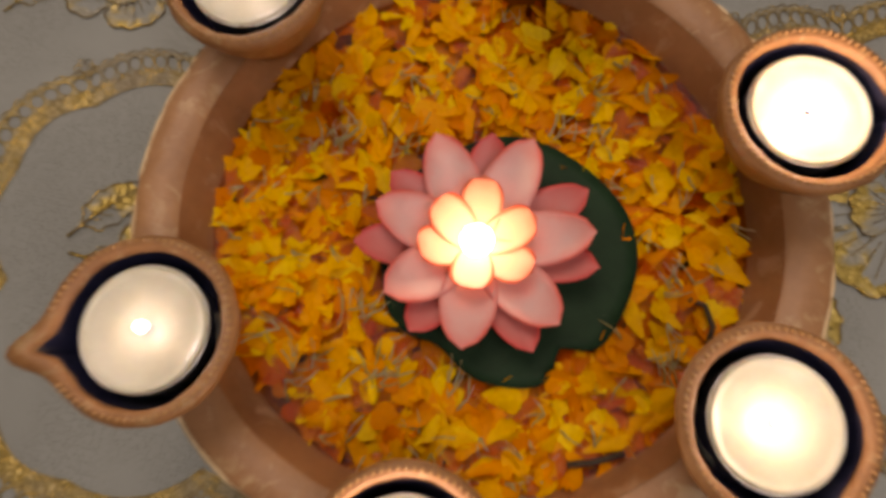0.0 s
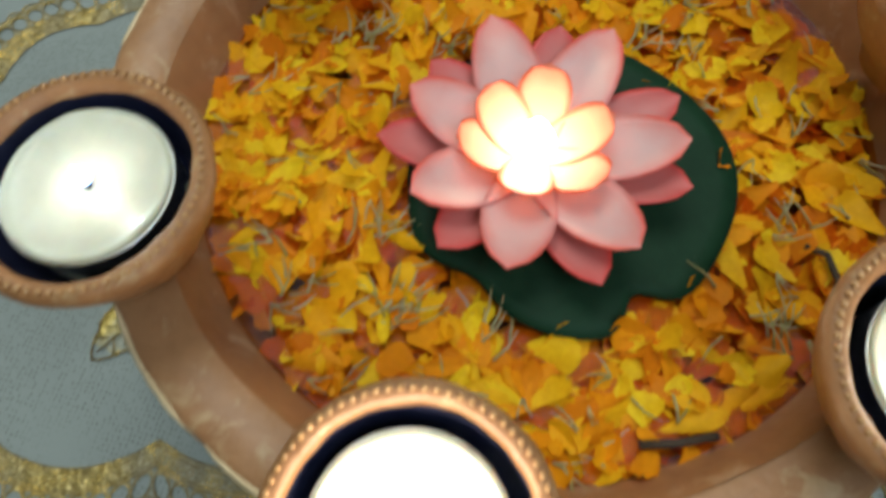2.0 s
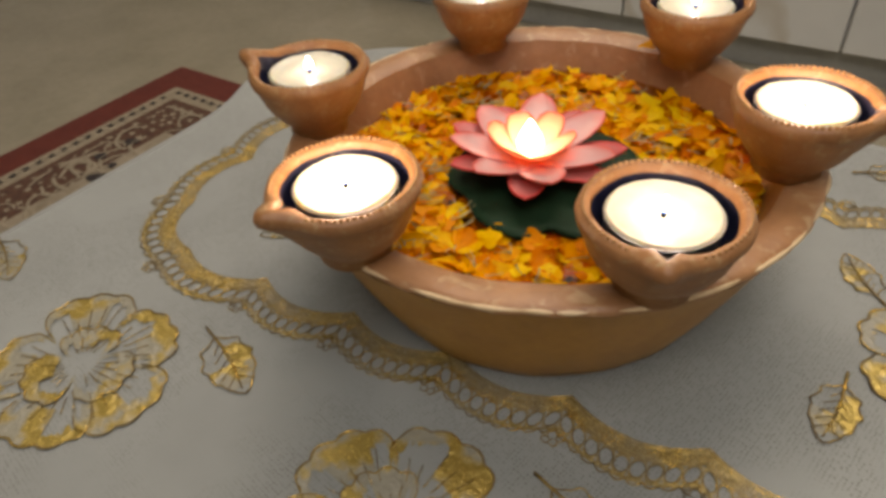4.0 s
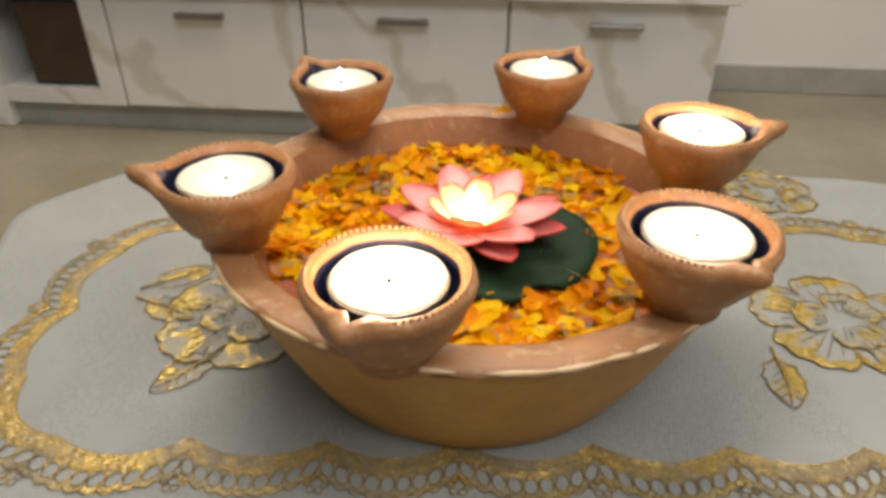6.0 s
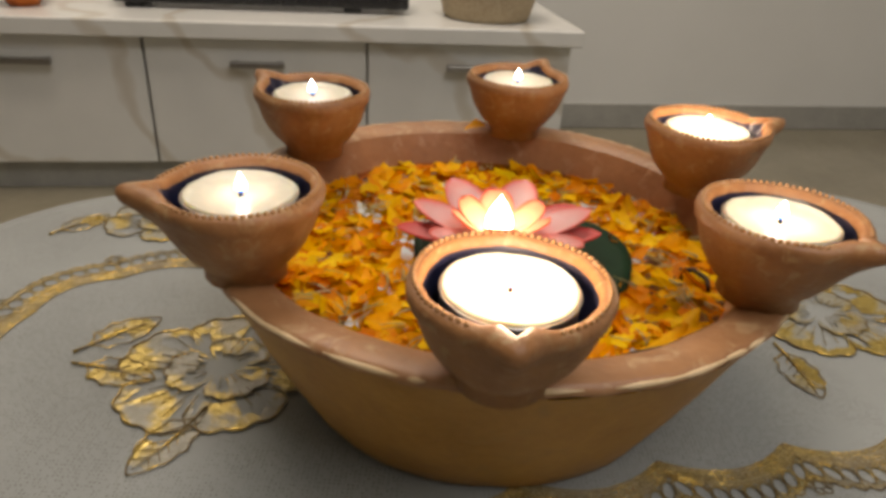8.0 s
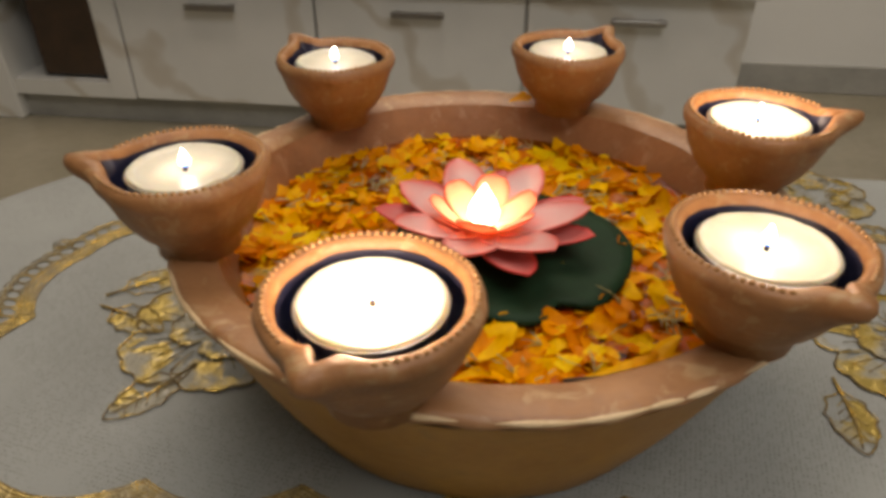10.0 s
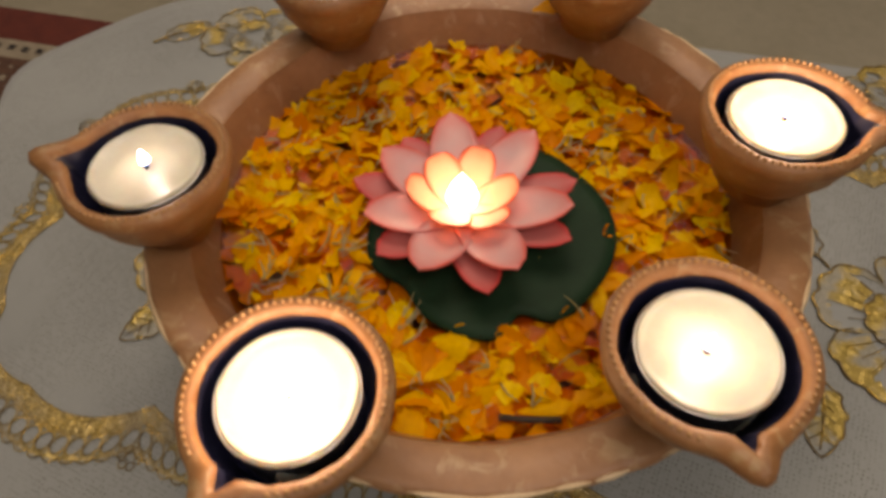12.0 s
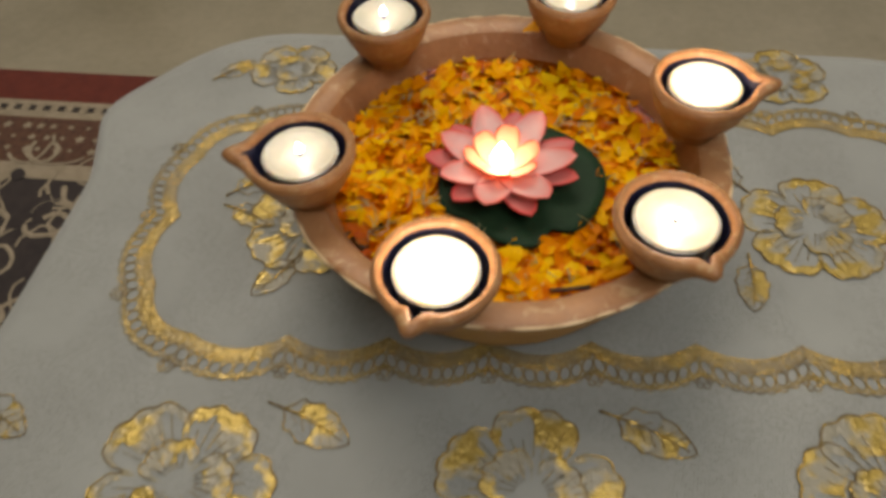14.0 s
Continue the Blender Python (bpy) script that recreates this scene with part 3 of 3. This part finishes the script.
    part("leaf_film", film, GOLD_WASH, cloth, "pale gold leaf", False)
    part("leaf", thread, GOLD, cloth, "fine bronze leaf outline")


def tilted(v0, slope, *us):
    return [(u, v0 + slope * u) for u in us]


FRONT_CUSPS = tilted(-0.0675, 0.080, *(-0.1575 + 0.0515 * k for k in range(8)))
RIGHT_CUSPS = [(0.238, -0.022), (0.242, 0.030), (0.240, 0.078)]
BACK_CUSPS = tilted(0.0870, 0.068, *(0.2090 - 0.0470 * k for k in range(9)))
LEFT_CUSPS = [(-0.1970, 0.0470), (-0.1935, -0.0020), (-0.1895, -0.0510)]
lace_band([*FRONT_CUSPS, *RIGHT_CUSPS, *BACK_CUSPS, *LEFT_CUSPS], 0.0085, 0.0180)
flower(-0.110, 0.001, 0.040, 2.6, 1)
leaf(-0.166, 0.0205, 0.031, 0.65, 2)
leaf(-0.163, 0.007, 0.030, -0.38, 3)
leaf(-0.116, -0.028, 0.031, 4.12, 4)
flower(0.173, 0.025, 0.039, 0.3, 5)
leaf(0.134, -0.006, 0.031, 4.65, 6)
leaf(0.136, 0.052, 0.028, 2.2, 6)
for u, seed in ((-0.292, 7), (-0.136, 8), (0.022, 9), (0.180, 10)):
    v = -0.146 + 0.08 * u
    if u > -0.2:
        flower(u, v, 0.043, 1.3 + 0.3 * seed, seed)
    leaf(u + 0.038, v + 0.041, 0.038, -0.38, seed)
for u, seed in ((-0.160, 11), (0.010, 12), (0.178, 13)):
    flower(u, 0.141 + 0.05 * (u + 0.16), 0.030, 0.9 * seed, seed)
    if u > -0.1:
        leaf(u - 0.062, 0.150, 0.030, 0.4, seed)
leaf(-0.212, 0.128, 0.028, 0.75, 14)
for u, seed in ((-0.060, 14), (0.098, 15), (0.235, 16)):
    flower(u, -0.270, 0.040, 1.1 * seed, seed)


# ---- clay bowl ----
RIM_R = 0.1080
DIYAS = [  # x, y, spout's turn in degrees, light in watts
    (-0.0827, -0.0527, 204, 0.0036),
    (-0.0047, -0.0967, 269, 0.058),
    (0.0793, -0.0467, 301, 0.0165),
    (0.0833, 0.0403, 8, 0.050),
    (-0.0837, 0.0553, 151, 0.0022),
    (0.0083, 0.1003, 62, 0.0045),
]
BOWL_X, BOWL_Y = -0.0035, 0.0050
DIYA_H, LAMP_Z = 0.0265, 0.0722


def diya_radius(a):
    """Teardrop outline: round, drawn out to a pinched spout at angle 0."""
    a = (a + math.pi) % (2 * math.pi) - math.pi
    return 1 + 0.27 * math.exp(-(a / 0.17) ** 2) + 0.06 * math.exp(-(a / 0.45) ** 2)


def diya_mesh(seed):
    rnd = random.Random(seed)
    n = 96
    # outer wall from foot to lip, then the lip, then the inner wall down
    prof = [(0.0140, -0.0045, 0.0), (0.0135, -0.0012, 0.0), (0.0154, 0.0014, 0.0), (0.0185, 0.0044, 0.0), (0.0214, 0.0084, 0.05), (0.0237, 0.0126, 0.15), (0.0251, 0.0168, 0.45), (0.0261, 0.0200, 0.85), (0.0273, 0.0216, 0.97), (0.0278, 0.0240, 1.0), (0.0270, DIYA_H - 0.0004, 1.0),
            (0.0246, DIYA_H - 0.0001, 0.95), (0.0234, DIYA_H - 0.0008, 0.9), (0.0229, DIYA_H - 0.0030, 0.88)]
    inner = [(0.0229, DIYA_H - 0.0030, 0.88), (0.0222, 0.0210, 0.8), (0.0212, 0.016, 0.4), (0.0196, 0.0110, 0.1), (0.0186, 0.0075, 0.0), (0.001, 0.0072, 0.0)]
    out = []
    for pr in (prof, inner):
        bm = bmesh.new()
        rings = []
        for i, (r, z, spout) in enumerate(pr):
            ring = []
            for k in range(n):
                a = 2 * math.pi * k / n
                g = 1 + (diya_radius(a) - 1) * spout
                if pr is inner or i > 10:
                    b = (a + math.pi) % (2 * math.pi) - math.pi
                    g = 1 + spout * (0.26 * math.exp(-(b / 0.085) ** 2) + 0.05 * math.exp(-(b / 0.40) ** 2))
                up = 0.0030 * spout * math.exp(-(((a + math.pi) % (2 * math.pi) - math.pi) / 0.25) ** 2)
                w = wob(a, seed + i * 0.2, 0.00022)
                ring.append(bm.verts.new(((r * g + w) * math.cos(a), (r * g + w) * math.sin(a), z + up + wob(a, seed, 0.00016))))
            rings.append(ring)
        for A, B in zip(rings, rings[1:]):
            for k in range(n):
                bm.faces.new((A[k], A[(k + 1) % n], B[(k + 1) % n], B[k]))
        if pr is inner:
            bm.faces.new(rings[-1])
        else:
            bm.faces.new(list(reversed(rings[0])))
        out.append(bm)
    beads = bmesh.new()
    for k in range(72):
        a = 2 * math.pi * k / 72
        if abs((a + math.pi) % (2 * math.pi) - math.pi) < 0.42:
            continue
        r = 0.0257 * diya_radius(a)
        bmesh.ops.create_icosphere(beads, subdivisions=2, radius=0.00076, matrix=Matrix.Translation((r * math.cos(a), r * math.sin(a), DIYA_H + 0.0001 + wob(a, seed, 0.00016))))
    return out[0], out[1], beads


def bowl():
    b = thing("clay_bowl", pose(BOWL_X, BOWL_Y, 0), "wide terracotta bowl with six oil lamps round its rim", "bowl")
    outer = [(0.001, 0.002), (0.060, 0.002), (0.0735, 0.0005), (0.0775, 0.002), (0.0806, 0.008), (0.0876, 0.022), (0.0940, 0.036), (0.0998, 0.050), (0.1042, 0.060), (RIM_R - 0.0005, 0.0655)]
    bm = bmesh.new()
    lathe(bm, outer, 144, lambda a, i: (wob(a, 1 + 0.1 * i, 0.00035) * (i > 2), 0))
    part("outer_wall", bm, CLAY_WASH, b, "ochre washed clay outside")
    bm = bmesh.new()
    lathe(bm, [(RIM_R - 0.0005, 0.0655), (RIM_R + 0.0004, 0.0672), (RIM_R - 0.0003, 0.0686), (0.1060, 0.0694), (0.1000, 0.0692), (0.0960, 0.0680), (0.0942, 0.0670)], 200, lambda a, i: (wob(a, 1.9, 0.00035, 3) + 0.0003 * math.sin(41 * a) * (i < 3), wob(a, 2.2, 0.00025, 5)))
    part("rim", bm, RIM_TOP, b, "rubbed terracotta rim")
    bm = bmesh.new()
    for k in range(90):
        a0 = random.Random(k).uniform(0, 6.283)
        ln = random.Random(k + 99).uniform(0.04, 0.22)
        tube(bm, [((RIM_R + wob(a, 1.9, 0.00035, 3) - 0.0002) * math.cos(a), (RIM_R + wob(a, 1.9, 0.00035, 3) - 0.0002) * math.sin(a), 0.0680 + wob(a, 2.2, 0.00025, 5)) for a in (a0 + ln * i / 5 for i in range(6))], lambda s: 0.00025 + 0.0008 * math.sin(math.pi * s), 5)
    tagged(part("chipped_edge", bm, RIM_CLAY, b, "pale chipped rim edge"), kind="stuff")
    bm = bmesh.new()
    lathe(bm, [(0.0942, 0.0670), (0.0925, 0.0635), (0.0895, 0.056), (0.085, 0.045), (0.076, 0.028), (0.062, 0.014), (0.040, 0.010), (0.001, 0.009)], 144, lambda a, i: (wob(a, 1.9 + 0.15 * i, 0.0005) * (i < 6), wob(a, 2.2, 0.00025, 5) * (i == 0)))
    part("inner_wall", bm, TERRACOTTA, b, "smooth terracotta inside")
    for k, (x, y, turn, watts) in enumerate(DIYAS):
        o, i, beads = diya_mesh(k + 1.3)
        d = part("oil_lamp", o, LAMP_CLAY, b, "small clay oil lamp with a pinched spout")
        d.matrix_basis = pose(x - BOWL_X, y - BOWL_Y, LAMP_Z, 0, 0, turn) @ Matrix.Diagonal((0.905, 0.905, 0.95, 1))
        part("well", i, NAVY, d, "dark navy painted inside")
        tagged(part("bead_band", beads, BEAD_CLAY, d), kind="stuff")
    return b


bowl()

# ---- tea lights ----


def flame_mesh(r, h):
    bm = bmesh.new()
    prof = [(0.0003, 0), (0.62 * r, 0.10 * h), (0.95 * r, 0.24 * h), (r, 0.36 * h), (0.82 * r, 0.55 * h), (0.48 * r, 0.76 * h), (0.18 * r, 0.92 * h), (0.0002, h)]
    return lathe(bm, prof, 20)


TEA_Z = LAMP_Z + 0.0070


def tea_light(k, x, y, watts):
    t = thing("tea_light", pose(x, y, TEA_Z, 0, 0, 47 * k) @ Matrix.Diagonal((0.91, 0.91, 1, 1)), "white wax tea light burning inside a clay oil lamp", "candle", "tea lights round the bowl")
    bm = bmesh.new()
    lathe(bm, [(0.0005, 0.0), (0.0172, 0.0), (0.0180, 0.0006), (0.0185, 0.0145), (0.0189, 0.0150), (0.0184, 0.0152), (0.0181, 0.0145)], 64)
    part("cup", bm, FOIL, t, "thin aluminium cup")
    bm = bmesh.new()
    lathe(bm, [(0.0181, 0.004), (0.0182, 0.0148), (0.0181, 0.0158), (0.0174, 0.0160), (0.0168, 0.0154), (0.0150, 0.0149), (0.010, 0.0147), (0.0045, 0.0145), (0.001, 0.0143)], 64, lambda a, i: (wob(a, k, 0.00012), wob(a, k + 2.0, 0.00018) * (1 < i < 5)))
    part("wax", bm, WAX, t, "pale cream wax")
    bm = bmesh.new()
    tube(bm, [(0, 0, 0.0138), (0.0002, 0.0001, 0.0160), (0.0005, 0.0003, 0.0173)], 0.0006, 6)
    part("wick", bm, WICK, t)
    f = part("flame", flame_mesh(0.0017, 0.0060), FLAME, t, "small bright flame")
    f.location = (0.0003, 0.0002, 0.0152)
    f.visible_shadow = False
    lamp("tea_light_glow", "POINT", pose(x, y, TEA_Z + 0.0235), watts, (1.0, 0.78, 0.56), 0.0035)


for k, (x, y, turn, watts) in enumerate(DIYAS):
    tea_light(k, x, y, watts)

# ---- water, petals, lotus ----
WATER_Z = 0.0530
FLORET_CLUMPS = [(-0.0550, 0.0250, 16), (-0.0330, 0.0255, 10), (-0.0257, -0.0512, 24), (-0.0357, -0.0327, 11), (0.0638, -0.0050, 10), (0.0605, -0.034, 10), (-0.052, -0.052, 8), (0.0223, 0.0403, 10), (-0.0007, -0.0510, 7)]
bm = bmesh.new()
lathe(bm, [(0.001, WATER_Z), (0.040, WATER_Z), (0.0878, WATER_Z), (0.0884, WATER_Z + 0.0003)], 96)
bmesh.ops.translate(bm, verts=bm.verts, vec=(BOWL_X, BOWL_Y, 0))
tagged(new("water", mesh_of(bm, "water", WATER)), "still amber water under the floating petals", "water", kind="stuff")


def petal_mesh(rnd, bm, m, big=1.0):
    """One marigold petal: a wedge that widens to a ruffled tip, cupped and bent."""
    L, W = rnd.uniform(0.0095, 0.0155) * big, rnd.uniform(0.0056, 0.0096) * big
    cup, bend, ph = rnd.uniform(-0.45, 0.45), rnd.uniform(-0.6, 0.6), rnd.uniform(0, 6.28)
    notch, ruffle, skew = rnd.uniform(0.0, 0.07), rnd.uniform(0.02, 0.06), rnd.uniform(-0.12, 0.12)
    rows = []
    for i, (s, w) in enumerate(((0, 0.20), (0.22, 0.46), (0.48, 0.80), (0.70, 1.0), (0.86, 0.96), (1.0, 0.66))):
        row = []
        for j in range(6):
            q = j / 2.5 - 1
            tip = max(0.0, s - 0.6) / 0.4
            x = L * (s - 0.5) + L * tip * (-0.10 * q * q - notch * (1 - abs(q)) + ruffle * math.sin(ph + 2.6 * j))
            yy = q * w * W / 2 + skew * L * s * s
            z = cup * W * 0.6 * q * q * w + bend * L * (s - 0.5) ** 2 + 0.0004 * math.sin(ph + 2.1 * j + 1.3 * i) * (0.4 + s)
            row.append(bm.verts.new(m @ Vector((x, yy, z))))
        rows.append(row)
    for A, B in zip(rows, rows[1:]):
        for j in range(5):
            bm.faces.new((A[j], A[j + 1], B[j + 1], B[j]))


def scatter(rnd, rmax):
    r, a = rmax * math.sqrt(rnd.random()), rnd.uniform(0, 2 * math.pi)
    return BOWL_X + r * math.cos(a), BOWL_Y + r * math.sin(a)


def on_pad(x, y, margin=0.0):
    return math.hypot(x - 0.0045, y + 0.0060) < 0.0425 + margin


rnd = random.Random(11)
mass = bmesh.new()
for k in range(1780):
    x, y = scatter(rnd, 0.0880)
    low = k < 1000
    z = WATER_Z - rnd.uniform(0.0006, 0.0050) if low else WATER_Z + rnd.uniform(-0.0028, 0.0010)
    if not low and on_pad(x, y):
        continue
    petal_mesh(rnd, mass, pose(x, y, z, rnd.gauss(0, 16), rnd.gauss(0, 16), rnd.uniform(0, 360)))
for k in range(34):
    x, y = scatter(rnd, 0.080)
    if on_pad(x, y, 0.006):
        continue
    a0, arc = rnd.uniform(0, 360), rnd.uniform(160, 320)
    count = rnd.randint(5, 8)
    for j in range(count):
        a = a0 + arc * j / count
        petal_mesh(rnd, mass, pose(x, y, WATER_Z + 0.0012, 0, 0, a) @ pose(0.0055, 0, 0.0006, rnd.gauss(0, 10), rnd.uniform(-22, 4), 0) @ Matrix.Diagonal((0.95, 0.62, 1, 1)))
tagged(new("marigold_petals", mesh_of(mass, "marigold_petals", MARIGOLD)), "loose orange and yellow marigold petals floating on water", "petals", kind="stuff")

shapes = []
for k in range(14):
    bm = bmesh.new()
    petal_mesh(rnd, bm, Matrix(), 1.08)
    shapes.append(mesh_of(bm, "marigold_petal", MARIGOLD_ONE))
for k in range(260):
    x, y = scatter(rnd, 0.084)
    while on_pad(x, y):
        x, y = scatter(rnd, 0.084)
    ob = new("marigold_petal", shapes[k % 14])
    ob.matrix_world = pose(x, y, WATER_Z + rnd.uniform(-0.0006, 0.0020), rnd.gauss(0, 20), rnd.gauss(0, 20), rnd.uniform(0, 360))
    tagged(ob, "single ruffled marigold petal floating on the water", "petal", "marigold petals")

floret = bmesh.new()
for cx, cy, count in FLORET_CLUMPS:
    for j in range(count):
        a, ln = rnd.gauss(1.1, 0.7), rnd.uniform(0.005, 0.010)
        x, y, z = cx + rnd.gauss(0, 0.0035), cy + rnd.gauss(0, 0.003), WATER_Z + rnd.uniform(0.0012, 0.0030)
        tube(floret, [(x + ln * s * math.cos(a + 0.3 * s), y + ln * s * math.sin(a + 0.3 * s), z + 0.0014 * s) for s in (0, 0.5, 1.0)], lambda s: 0.00032 * (1.2 - 0.8 * s), 4)
for k in range(170):
    x, y = scatter(rnd, 0.085)
    if on_pad(x, y, 0.004):
        continue
    a, ln = rnd.uniform(0, 6.28), rnd.uniform(0.004, 0.009)
    c = rnd.randint(1, 3)
    for j in range(c):
        aa = a + rnd.gauss(0, 0.35)
        z = WATER_Z + rnd.uniform(0.0012, 0.0028)
        tube(floret, [(x + ln * s * math.cos(aa + 0.3 * s), y + ln * s * math.sin(aa + 0.3 * s), z + 0.0012 * s) for s in (0, 0.5, 1.0)], lambda s: 0.0003 * (1.2 - 0.8 * s), 4)
tagged(new("marigold_florets", mesh_of(floret, "marigold_florets", FLORET)), "thin pale marigold florets strewn among the petals", "florets", kind="stuff")

bm = bmesh.new()
tube(bm, [(0.0672, -0.0095, 0.0548), (0.0722, -0.0107, 0.0556), (0.0752, -0.0172, 0.0556), (0.0742, -0.0225, 0.0548)], 0.0009, 6)
tagged(new("twig", mesh_of(bm, "twig", TWIG)), "short curved dark twig lying on the petals", "twig")
bm = bmesh.new()
tube(bm, [(0.0363, -0.0664, 0.0548), (0.0440, -0.0640, 0.0555), (0.0525, -0.0600, 0.0550)], 0.0010, 6)
tagged(new("twig", mesh_of(bm, "twig", TWIG)), "straight dark twig lying near the bowl's inner wall", "twig")
ob = new("marigold_petal", shapes[3])
ob.matrix_world = pose(-0.0112, 0.0975, 0.0712, 6, -12, 20) @ Matrix.Diagonal((1.0, 1.1, 1, 1))
tagged(ob, "orange marigold petal stuck on the bowl's rim", "petal", "marigold petals")
bm = bmesh.new()
tube(bm, [(0.0735, 0.0535, 0.0570), (0.0742, 0.0540, 0.0592), (0.0752, 0.0546, 0.0614)], lambda s: 0.0003 + 0.0006 * math.sin(math.pi * s), 6)
tagged(new("leaf_sliver", mesh_of(bm, "leaf_sliver", TWIG)), "thin dark leaf sliver stuck on the bowl's inner wall", "leaf")

LOTUS = (-0.0020, -0.0060)


def lotus_petal(length, width, lift0, lift1, curl, blunt, thick=0.0007):
    """A cupped petal along +x from the heart; u: how near the edge or tip, for the colour."""
    bm = bmesh.new()
    uvl = bm.loops.layers.uv.new("UVMap")
    R, C = 12, 8
    top, bot, val = [], [], {}
    for i in range(R + 1):
        s = i / R
        if blunt:
            w = width / 2 * (0.50 + 0.50 * math.sin(math.pi / 2 * min(1.0, s / 0.62))) * math.sqrt(max(0.0, 1 - max(0.0, (s - 0.66) / 0.34) ** 2))
        else:
            w = width * (0.34 + 0.66 * math.sin(math.pi * min(1, 0.10 + 0.80 * s) * 0.62)) * max(0.0, 1 - s ** 3.2) ** 0.62 / 2
        x = length * (s - 0.06 * curl * s * s)
        z0 = lift0 * s + lift1 * s * s
        rt, rb = [], []
        for j in range(C + 1):
            q = 2 * j / C - 1
            y = q * w
            z = z0 + 0.30 * abs(q) ** 2 * w * (1 - 0.3 * s)
            e = min(1.0, 0.55 * abs(q) ** 4 + 0.72 * s ** 2.6)
            a, b = bm.verts.new((x, y, z)), bm.verts.new((x, y, z - thick))
            val[a], val[b] = e, e
            rt.append(a)
            rb.append(b)
        top.append(rt)
        bot.append(rb)
    def face(vs):
        try:
            f = bm.faces.new(vs)
        except ValueError:
            return
        for l in f.loops:
            l[uvl].uv = (val[l.vert], 0.5)
    for i in range(R):
        for j in range(C):
            face((top[i][j], top[i + 1][j], top[i + 1][j + 1], top[i][j + 1]))
            face((bot[i][j], bot[i][j + 1], bot[i + 1][j + 1], bot[i + 1][j]))
        face((top[i][0], bot[i][0], bot[i + 1][0], top[i + 1][0]))
        face((top[i][C], top[i + 1][C], bot[i + 1][C], bot[i][C]))
    for j in range(C):
        face((top[R][j], bot[R][j], bot[R][j + 1], top[R][j + 1]))
    return bm


def lotus():
    t = thing("lotus_candle", pose(*LOTUS, WATER_Z + 0.0018), "floating pink lotus lamp with a glowing heart on a green pad", "lotus lamp")
    bm = bmesh.new()
    n = 120
    top, low = [], []
    for k in range(n):
        a = 2 * math.pi * k / n
        deg = (math.degrees(a) + 180) % 360 - 180
        r = 0.0415 + 0.0035 * math.cos(a + 0.15) + 0.0008 * math.sin(5 * a)
        r -= 0.0085 * math.exp(-((deg + 47) / 9) ** 2) + 0.0060 * math.exp(-((deg + 112) / 16) ** 2)
        top.append((0.0065 + r * math.cos(a), r * math.sin(a), 0.0016 + 0.0006 * math.sin(3 * a)))
    vt = [bm.verts.new(p) for p in top]
    vm = [bm.verts.new((0.0065 + (x - 0.0065) * 0.9, y * 0.9, z - 0.0003)) for x, y, z in top]
    vb = [bm.verts.new((x, y, z - 0.0022)) for x, y, z in top]
    for k in range(n):
        j = (k + 1) % n
        bm.faces.new((vt[k], vt[j], vm[j], vm[k]))
        bm.faces.new((vb[k], vb[j], vt[j], vt[k]))
    bm.faces.new(vm)
    bm.faces.new(list(reversed(vb)))
    part("lily_pad", bm, PAD, t, "dark green plastic lily pad")
    for a, ln in ((36, 0.0400), (-2, 0.0390), (-54, 0.0385), (-116, 0.0355), (190, 0.0390), (150, 0.0365), (92, 0.0375)):
        p = part("lower_petal", lotus_petal(ln, 0.0185, 0.003, 0.0050, 0.3, False), LOTUS_LOW, t, "deep pink outer petal")
        p.matrix_basis = pose(0, 0, 0.0040, 0, 0, a)
    for a, ln in ((121, 0.0380), (71, 0.0382), (13, 0.0375), (-38, 0.0370), (-88, 0.0355), (-138, 0.0340), (170, 0.0345)):
        p = part("upper_petal", lotus_petal(ln, 0.0214, 0.0065, 0.0055, 0.6, False), LOTUS_UP, t, "pale pink petal with red edge")
        p.matrix_basis = pose(0, 0, 0.0050, 0, 0, a)
    for a, ln in ((93, 0.0200), (28, 0.0195), (-25, 0.0205), (-89, 0.0175), (199, 0.0195), (148, 0.0180)):
        p = part("heart_petal", lotus_petal(ln, 0.0134, 0.005, 0.0070, 0.6, True), LOTUS_IN, t, "small rounded inner petal")
        p.matrix_basis = pose(0, 0, 0.0068, 0, 0, a)
    bm = bmesh.new()
    lathe(bm, [(0.001, 0.004), (0.010, 0.004), (0.0085, 0.0075), (0.004, 0.0085), (0.001, 0.0085)], 24)
    part("heart", bm, LOTUS_IN, t)
    f = part("flame", flame_mesh(0.0050, 0.0160), LOTUS_FLAME, t, "warm flame-shaped light")
    f.location = (0, 0, 0.0078)
    f.visible_shadow = False
    lamp("lotus_glow", "POINT", pose(*LOTUS, WATER_Z + 0.0018 + 0.0150), 0.0037, (1.0, 0.64, 0.43), 0.005)


lotus()
